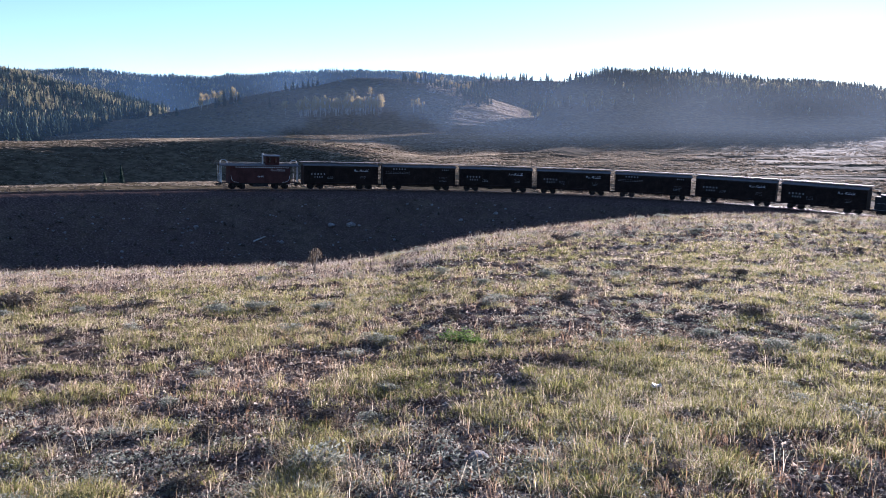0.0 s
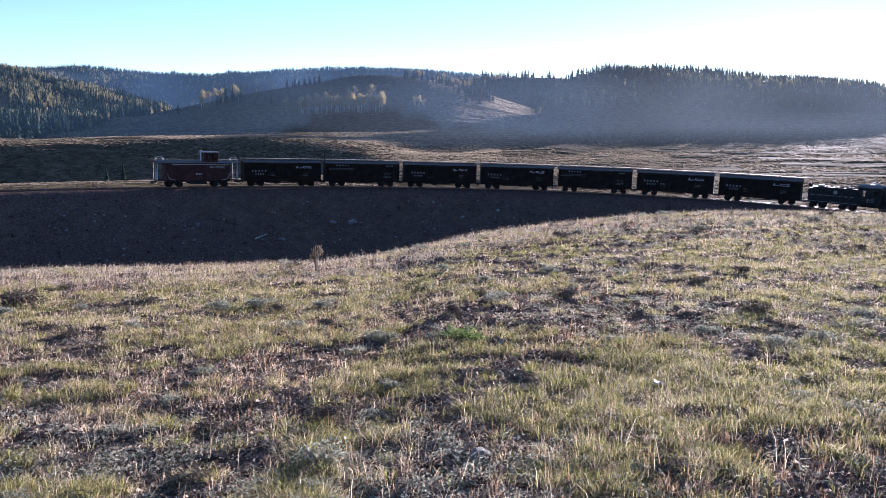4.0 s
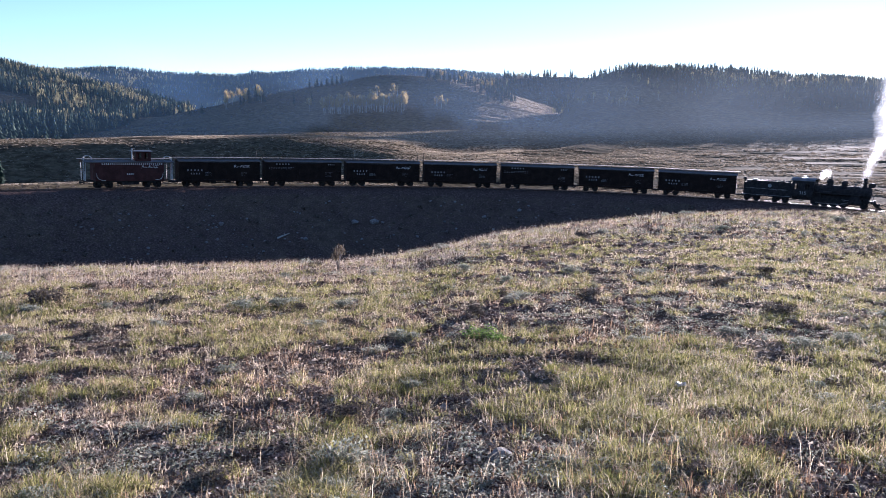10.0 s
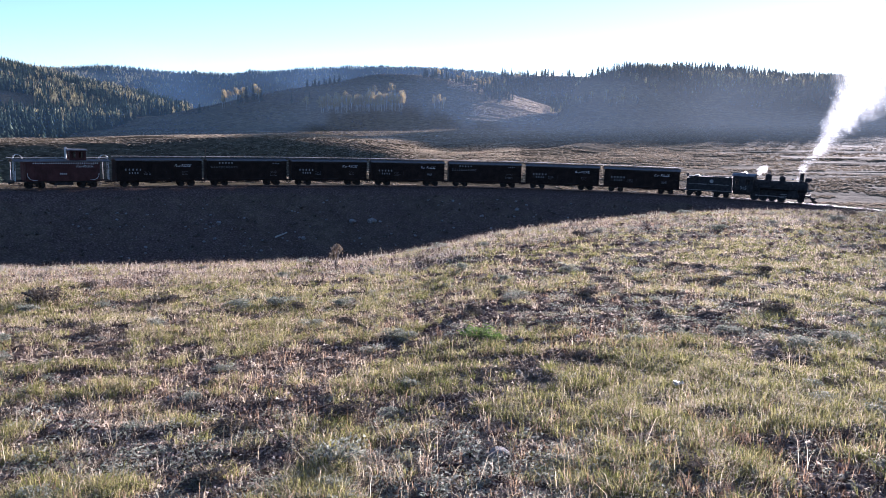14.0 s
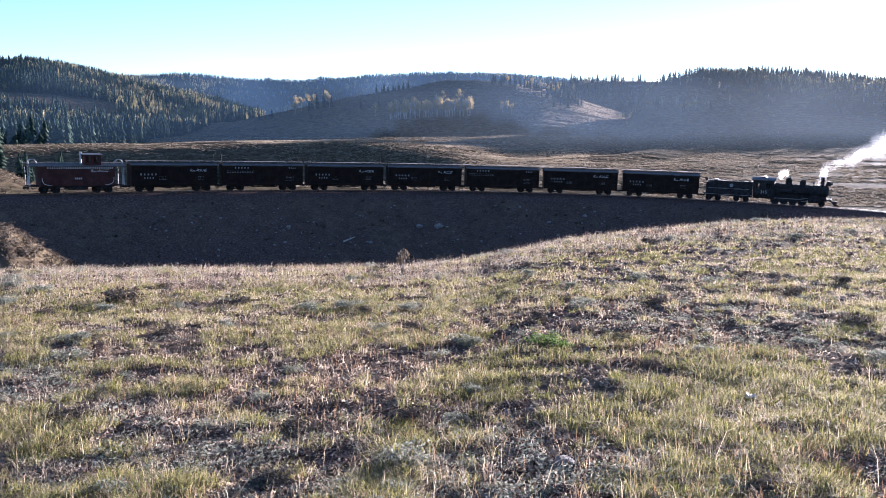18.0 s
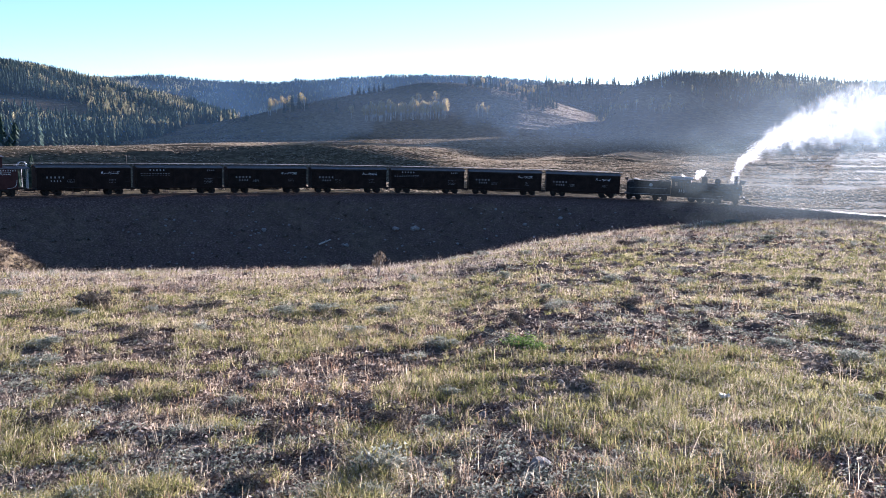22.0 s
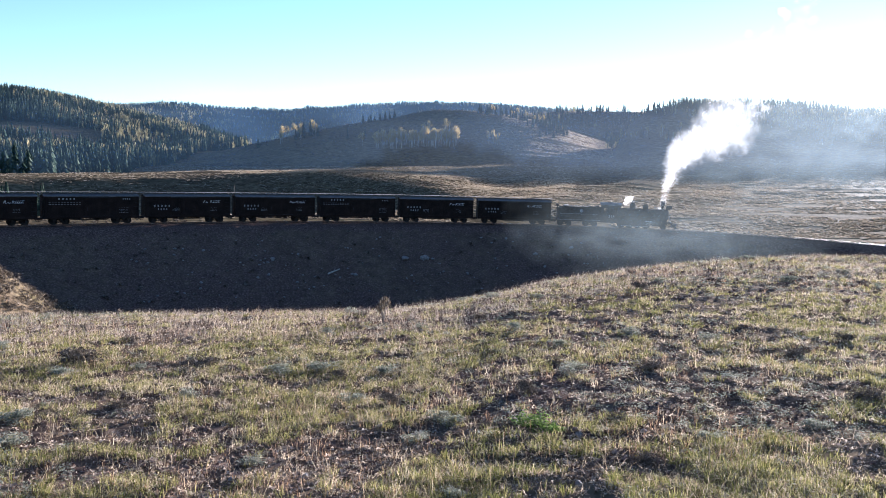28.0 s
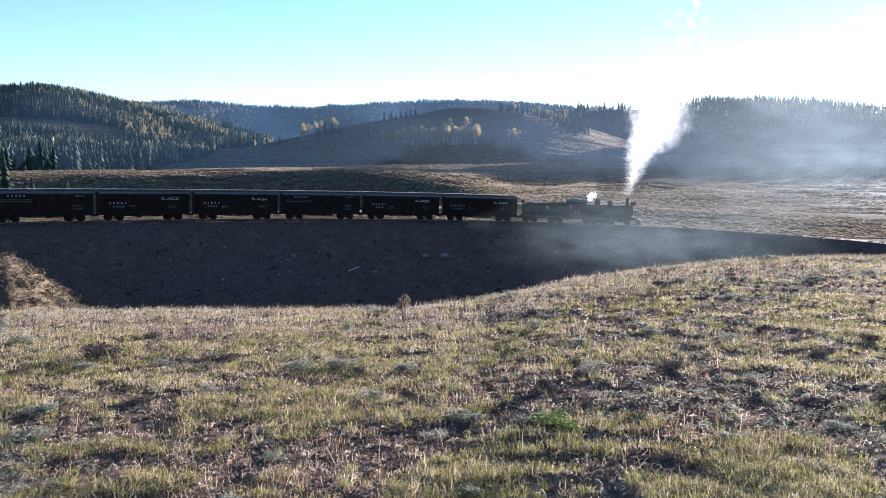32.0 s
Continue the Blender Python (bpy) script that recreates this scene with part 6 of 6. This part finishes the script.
def layers(name, seed, wide, deep, high, thick, count=2, billow=1.0, material=None):
    """Rippled layers of smoke, one behind the other, that thin out to nothing at their edges."""
    u, v = np.meshgrid(np.linspace(-1, 1, 72), np.linspace(-1, 1, 48))
    vs, fs, ths, base = [], [], [], 0
    for c in range(count):
        sd = seed * 7 + c * 3
        big = rough(u * 2 + 9, v * 2 + 5, 0.9, sd)
        mid = rough(u * 3 + 3, v * 3 + 8, 0.45, sd + 1)
        fine = rough(u * 5 + 3, v * 4 + 8, 0.3, sd + 2)
        r2 = u * u + v * v + 0.35 * billow * mid
        th = np.clip(1 - r2, 0, 1) ** 1.5 * np.clip(0.75 + 0.45 * big + 0.35 * billow * mid + 0.25 * billow * fine, 0.0, 1.5)
        y = (c - (count - 1) / 2) * deep + deep * (0.35 * big + 0.25 * mid)
        vs.append(np.stack([u * wide, y, v * high], -1).reshape(-1, 3))
        ths.append(np.clip(th * thick, 0, 0.9).ravel())
        i, k = np.meshgrid(np.arange(47), np.arange(71), indexing="ij")
        a = i * 72 + k + base
        thin = np.maximum.reduce([th[:-1, :-1], th[1:, :-1], th[:-1, 1:], th[1:, 1:]]) * thick < 0.002
        fs.append(np.stack([a, a + 1, a + 73, a + 72], -1)[~thin])
        base += 72 * 48
    me = array_mesh(name, np.concatenate(vs), np.concatenate(fs), material or M_VEIL)
    me.attributes.new("thickness", "FLOAT", "POINT").data.foreach_set("value", np.concatenate(ths).astype(np.float32))
    me.polygons.foreach_set("use_smooth", [True] * len(me.polygons))
    return me


for i, (wide, deep, high, thick, billow, rows) in enumerate((
        (30, 5, 13, 0.06, 0.7, [(0, 150, 58, 14, -20), (13, 146, 62, 14, -20), (17, 92, 92, 13, -20), (19, 72, 104, 13, -15), (21, 58, 112, 13, -12), (25, 50, 114, 13, -10), (28, 46, 112, 13, -8), (32, 42, 110, 13, -5)]),
        (14, 2, 5, 0.06, 0.7, [(0, 126, 66, 5, 0), (17, 116, 70, 5, 0), (20, 35, 80, 6.0, -10), (22, 26, 79, 5.5, -9), (23, 22, 78, 5.2, -8), (25, 18, 77, 5.5, -5), (28, 30, 86, 13, 0), (32, 28, 88, 15, 4)]),
        (15, 3, 6, 0.07, 0.9, [(0, 130, 50, 9, 0), (18, 122, 54, 9, -10), (22, 40, 88, 7.5, -12), (28, 32, 86, 8.0, -8), (32, 28, 84, 7.5, -5)]),
        (16, 2, 5, 0.04, 0.7, [(0, 130, 58, 3, 0), (18, 122, 60, 3, 0), (21, 34, 76, 2.6, -6), (25, 24, 76, 2.6, -6), (28, 15, 74, 2.0, -6), (32, 9, 72, 1.8, 0)]),
        (14, 2, 6, 0.05, 0.7, [(0, 134, 54, 4, 0), (19, 124, 58, 4, 0), (22, 24, 69, 5, -8), (25, 15, 69, 5, -6), (28, 12, 70, 3.5, -4), (32, 12, 70, 3, 0)]),
        (10, 3, 7, 0.2, 1.0, [(0, 128, 60, 8, 0), (16, 118, 64, 8, 0), (19, 64, 100, 9.0, -12), (21, 54, 106, 10.5, -10), (23, 47, 107, 12, -8), (25, 45, 108, 13, -6), (28, 46, 110, 17, 0), (32, 46, 112, 22, 5)]),
        (34, 6, 15, 0.055, 0.6, [(0, 165, 60, 15, -20), (16, 128, 84, 14, -20), (20, 84, 108, 14, -14), (23, 66, 114, 14, -11), (25, 60, 116, 14, -10), (28, 52, 116, 14, -8), (32, 46, 116, 14, -5)]))):
    ob = tagged(new("smoke_haze", layers("smoke_haze", 11 + i, wide, deep, high, thick, 1, billow)), "thin pale smoke hanging in the sunlight", "smoke", "thin drifting smoke", "stuff")
    HAZES.append((ob, rows))
# soft veils inside the plume, each at its own age
for i, (age, wide, high, thick) in enumerate(((0.7, 1.0, 1.4, 0.32), (1.3, 1.6, 2.1, 0.34), (2.0, 2.4, 2.9, 0.33), (2.8, 3.3, 3.7, 0.3), (3.6, 4.3, 4.5, 0.26))):
    ob = tagged(new("steam_veil", layers("steam_veil", 31 + i, wide, 0.5, high, thick, 1, 1.0, M_PUFF)), "soft white veil of steam within the plume", "steam", "steam plume of the locomotive", "stuff")
    VEILS.append((ob, age))
# blue-tinted sheet that stands in for distance haze before the far ridge
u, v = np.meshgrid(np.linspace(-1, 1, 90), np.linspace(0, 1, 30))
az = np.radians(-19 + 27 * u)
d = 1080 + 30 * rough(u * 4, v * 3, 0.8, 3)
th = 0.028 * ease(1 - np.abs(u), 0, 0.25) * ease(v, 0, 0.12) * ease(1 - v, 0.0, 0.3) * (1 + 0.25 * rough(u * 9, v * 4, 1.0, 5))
i, k = np.meshgrid(np.arange(29), np.arange(89), indexing="ij")
a = i * 90 + k
me = array_mesh("valley_haze", np.stack([d * np.sin(az), d * np.cos(az), -10 + 125 * v], -1).reshape(-1, 3), np.stack([a, a + 1, a + 91, a + 90], -1).reshape(-1, 4), M_HAZE_TINT)
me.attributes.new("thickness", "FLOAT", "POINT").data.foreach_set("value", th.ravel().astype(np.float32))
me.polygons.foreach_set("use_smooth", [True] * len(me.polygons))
tagged(new("valley_haze", me), "blue-tinted sheet imitating distance haze before the far ridge", "haze", kind="stuff")
# a paler sheet over the meadow, added to imitate sun haze and lens glare
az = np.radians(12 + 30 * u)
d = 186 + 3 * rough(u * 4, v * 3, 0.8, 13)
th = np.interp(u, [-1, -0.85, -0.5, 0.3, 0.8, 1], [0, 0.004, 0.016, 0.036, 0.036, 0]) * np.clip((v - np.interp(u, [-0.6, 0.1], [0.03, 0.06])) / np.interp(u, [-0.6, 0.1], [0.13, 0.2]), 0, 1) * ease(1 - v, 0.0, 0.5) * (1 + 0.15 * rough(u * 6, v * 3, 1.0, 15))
me = array_mesh("ridge_haze", np.stack([d * np.sin(az), d * np.cos(az), 27 * v], -1).reshape(-1, 3), np.stack([a, a + 1, a + 91, a + 90], -1).reshape(-1, 4), M_GLARE_TINT)
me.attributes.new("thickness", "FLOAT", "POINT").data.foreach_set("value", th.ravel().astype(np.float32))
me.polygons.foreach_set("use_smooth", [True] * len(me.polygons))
tagged(new("ridge_haze", me), "pale tinted sheet imitating sun haze and glare before the wooded ridge", "haze", kind="stuff")
# a fainter blue-tinted sheet, added to lighten the shaded slopes like haze
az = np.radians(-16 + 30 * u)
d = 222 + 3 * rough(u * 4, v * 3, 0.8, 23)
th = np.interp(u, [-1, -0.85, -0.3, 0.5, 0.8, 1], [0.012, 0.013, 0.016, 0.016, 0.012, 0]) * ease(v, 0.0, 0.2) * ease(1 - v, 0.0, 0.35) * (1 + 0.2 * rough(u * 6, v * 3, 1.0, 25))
me = array_mesh("slope_haze", np.stack([d * np.sin(az), d * np.cos(az), 30 * v], -1).reshape(-1, 3), np.stack([a, a + 1, a + 91, a + 90], -1).reshape(-1, 4), M_HAZE_TINT)
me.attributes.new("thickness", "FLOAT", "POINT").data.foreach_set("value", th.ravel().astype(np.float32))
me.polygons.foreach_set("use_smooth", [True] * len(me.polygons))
tagged(new("slope_haze", me), "faint blue-tinted sheet imitating haze before the shaded slopes", "haze", kind="stuff")
for i, off in enumerate(((4.25, -0.1, 3.3), (4.75, 0.1, 3.6), (4.45, 0.0, 3.8))):
    ob = tagged(new("steam_jet", flakes("steam_jet", 95 + i, 1300, 0.3, 0.36, 0.045)), "small bright puff of steam over the cab front", "steam", "steam jet at the cab")
    JETS.append((ob, off))


# ---- how things move ----
def rolled(t):
    """Where the coupling behind the caboose is on the track at t seconds."""
    return float(np.interp(t, MT, MS))


_t = np.array([0, 6, 9, 13, 19, 23, 28, 32.0])
_s = np.array([-21.64, -32.48, -37.47, -43.97, -53.55, -60.04, -68.48, -75.38])
_c = np.polyfit(_t, _s, 4)
MT = np.linspace(0, 32, 321)
MS = np.polyval(_c, MT)


def keyed_things():
    times = [float(t) for t in np.arange(0, 32.01, 1.0)]
    turned = set()
    for car, at, half, flip in TRAIN:
        if flip:
            turned.add(car)
        rows = []
        for t in times:
            s = rolled(t) + at
            if half:
                rows.append((t, car_pose(s, half) @ pose(0, 0, 0, 0, 0, flip)))
            else:
                m = car_pose(s + 5.0, 1.6)
                rows.append((t, m @ pose(-5.0, 0, 0)))
        walk(car, rows)
    quick = [float(t) for t in np.arange(0, 32.01, 0.25)]
    for w, r in WHEELS:
        base = w.matrix_basis.copy()
        way = -1 if w.parent.parent in turned else 1
        walk(w, [(t, base @ pose(0, 0, 0, 0, way * math.degrees((rolled(t) - rolled(0)) / r), 0)) for t in quick])
    for ob, phase in RODS:
        rows = []
        for t in quick:
            a = -(rolled(t) - rolled(0)) / DRIVER_R + phase
            rows.append((t, pose(CRANK * math.cos(a), 0, DRIVER_R + CRANK * math.sin(a))))
        walk(ob, rows)


def loco_pose(t):
    return car_pose(rolled(t) + 69.3 + 4.70 + 5.0, 1.6) @ pose(-5.0, 0, 0)


def gust(t):
    """How far the gust of wind has carried the steam since the start."""
    return float(np.interp(t, [0, 13.5, 15, 19.5, 21.5, 24, 32], [0, 0, 2.2, 14.5, 18.0, 19.0, 19.0]))


def drift(born):
    return float(np.interp(born, [-6, 5, 9, 11, 20, 25, 26.5, 32], [-0.6, -0.9, -0.3, 0.1, 0.3, 0.4, -0.7, -0.9]))


def buoyancy(born):
    return float(np.interp(born, [0, 14, 16, 19, 21, 32], [1.0, 1.0, 0.62, 0.7, 0.85, 1.0]))


def rise(lift, age):
    return lift * (2.0 * age + 3.2 * (1 - math.exp(-age / 1.1))) + 3.0 * max(0.0, age - 3.7) ** 2


def steam_rows():
    """Each wisp waits in the boiler, leaves by the stack and drifts off."""
    r = random.Random(21)
    for ob, born in WISPS:
        rows = []
        t = 0.0
        inside = loco_pose
        off = (r.uniform(5.2, 7.4), 0, 1.78)
        while t < born - 0.35:
            rows.append((t, inside(t) @ pose(*off, 0, 90, 0)))
            t += 3.0
        if born - 0.3 > 0:
            rows.append((born - 0.3, inside(born - 0.3) @ pose(8.25, 0, 1.78, 0, 90, 0)))
        c = inside(max(born, -8)) @ Vector((8.85, 0, 3.9))
        wind = (drift(born), r.gauss(-0.1, 0.2))
        puff = random.Random(int(born * 3.2) + 400)
        dx, dy, dz = (0.55 * puff.gauss(0, 1) + 0.83 * r.gauss(0, 1) for _ in range(3))
        short = min(1.0, 1.9 / math.sqrt(dx * dx + dy * dy + dz * dz))
        dx, dy, dz = dx * short, dy * short, dz * short
        lift = r.uniform(0.94, 1.08) * buoyancy(born)
        ax = [r.uniform(-45, 45) for _ in range(3)]
        out = math.sqrt(dx * dx + dy * dy + dz * dz) * float(np.interp(born, [13, 16, 24, 26, 28, 30], [1.0, 0.85, 0.85, 1.1, 1.7, 2.3]))
        ob.data = (CORE if out < 0.6 else THIN if out < 0.95 else FAINT if out < 1.6 else STRAY)[r.randrange(4)]
        steps = [0.0, 0.5, 1.0, 1.8, 2.8, 3.7, 4.4, 5.2, 6.2, 7.5, 10.0, 15.0, 22.0, 29.0, 40.0]
        for k in steps:
            t = born + k
            if t < 0 and born + steps[min(len(steps) - 1, steps.index(k) + 1)] <= 0:
                continue
            tt = max(t, 0.0)
            k2 = tt - born
            up = rise(lift, k2)
            w = (0.1 + 0.5 * k2 ** 0.9) * (1.0 + 0.3 * min(k2, 4.0) / 4.0) * float(np.interp(born, [24, 28], [1.0, 1.35]))
            turn = [q * min(k2, 9) for q in ax]
            x, y, z = c.x + wind[0] * k2 + gust(tt) - gust(max(born, 0)) + dx * w * 0.8, c.y + wind[1] * k2 + dy * w * 0.7, c.z + up + dz * w * 0.6
            if t <= 32.0 or not rows or rows[-1][0] < 32.0:
                rows.append((min(tt, 32.0), pose(x, y, z, *turn)) if tt <= 32.0 else (tt, pose(x, y, z, *turn)))
            if t > 32.0:
                break
        clean = []
        for q in rows:
            if not clean or frame(q[0]) > frame(clean[-1][0]):
                clean.append(q)
        walk(ob, clean)
    for ob, age in VEILS:
        rows = []
        for t in np.arange(0, 32.1, 0.5):
            born = float(t) - age
            c = loco_pose(max(born, 0.0)) @ Vector((8.85, 0, 3.9))
            rows.append((float(t), pose(c.x + drift(born) * age + gust(float(t)) - gust(max(born, 0)), c.y - 0.1 * age, c.z + rise(buoyancy(born), age),
                                        0, 14 * math.sin(1.1 * t + age), 8 * math.sin(0.7 * t + 2 * age))))
        walk(ob, rows)
    for ob, off in JETS:
        walk(ob, [(float(t), loco_pose(float(t)) @ pose(off[0] + 0.1 * math.sin(t * 2.1), off[1], off[2] + 0.08 * math.sin(t * 3.3), 12 * math.sin(t * 1.3), 15 * math.sin(t * 0.9), 0)) for t in np.arange(0, 32.1, 0.5)])
    for ob, rows in HAZES:
        walk(ob, [(t, pose(x, y, z, 0, 0, a)) for t, x, y, z, a in rows])


def motions():
    keyed_things()
    steam_rows()


motions()
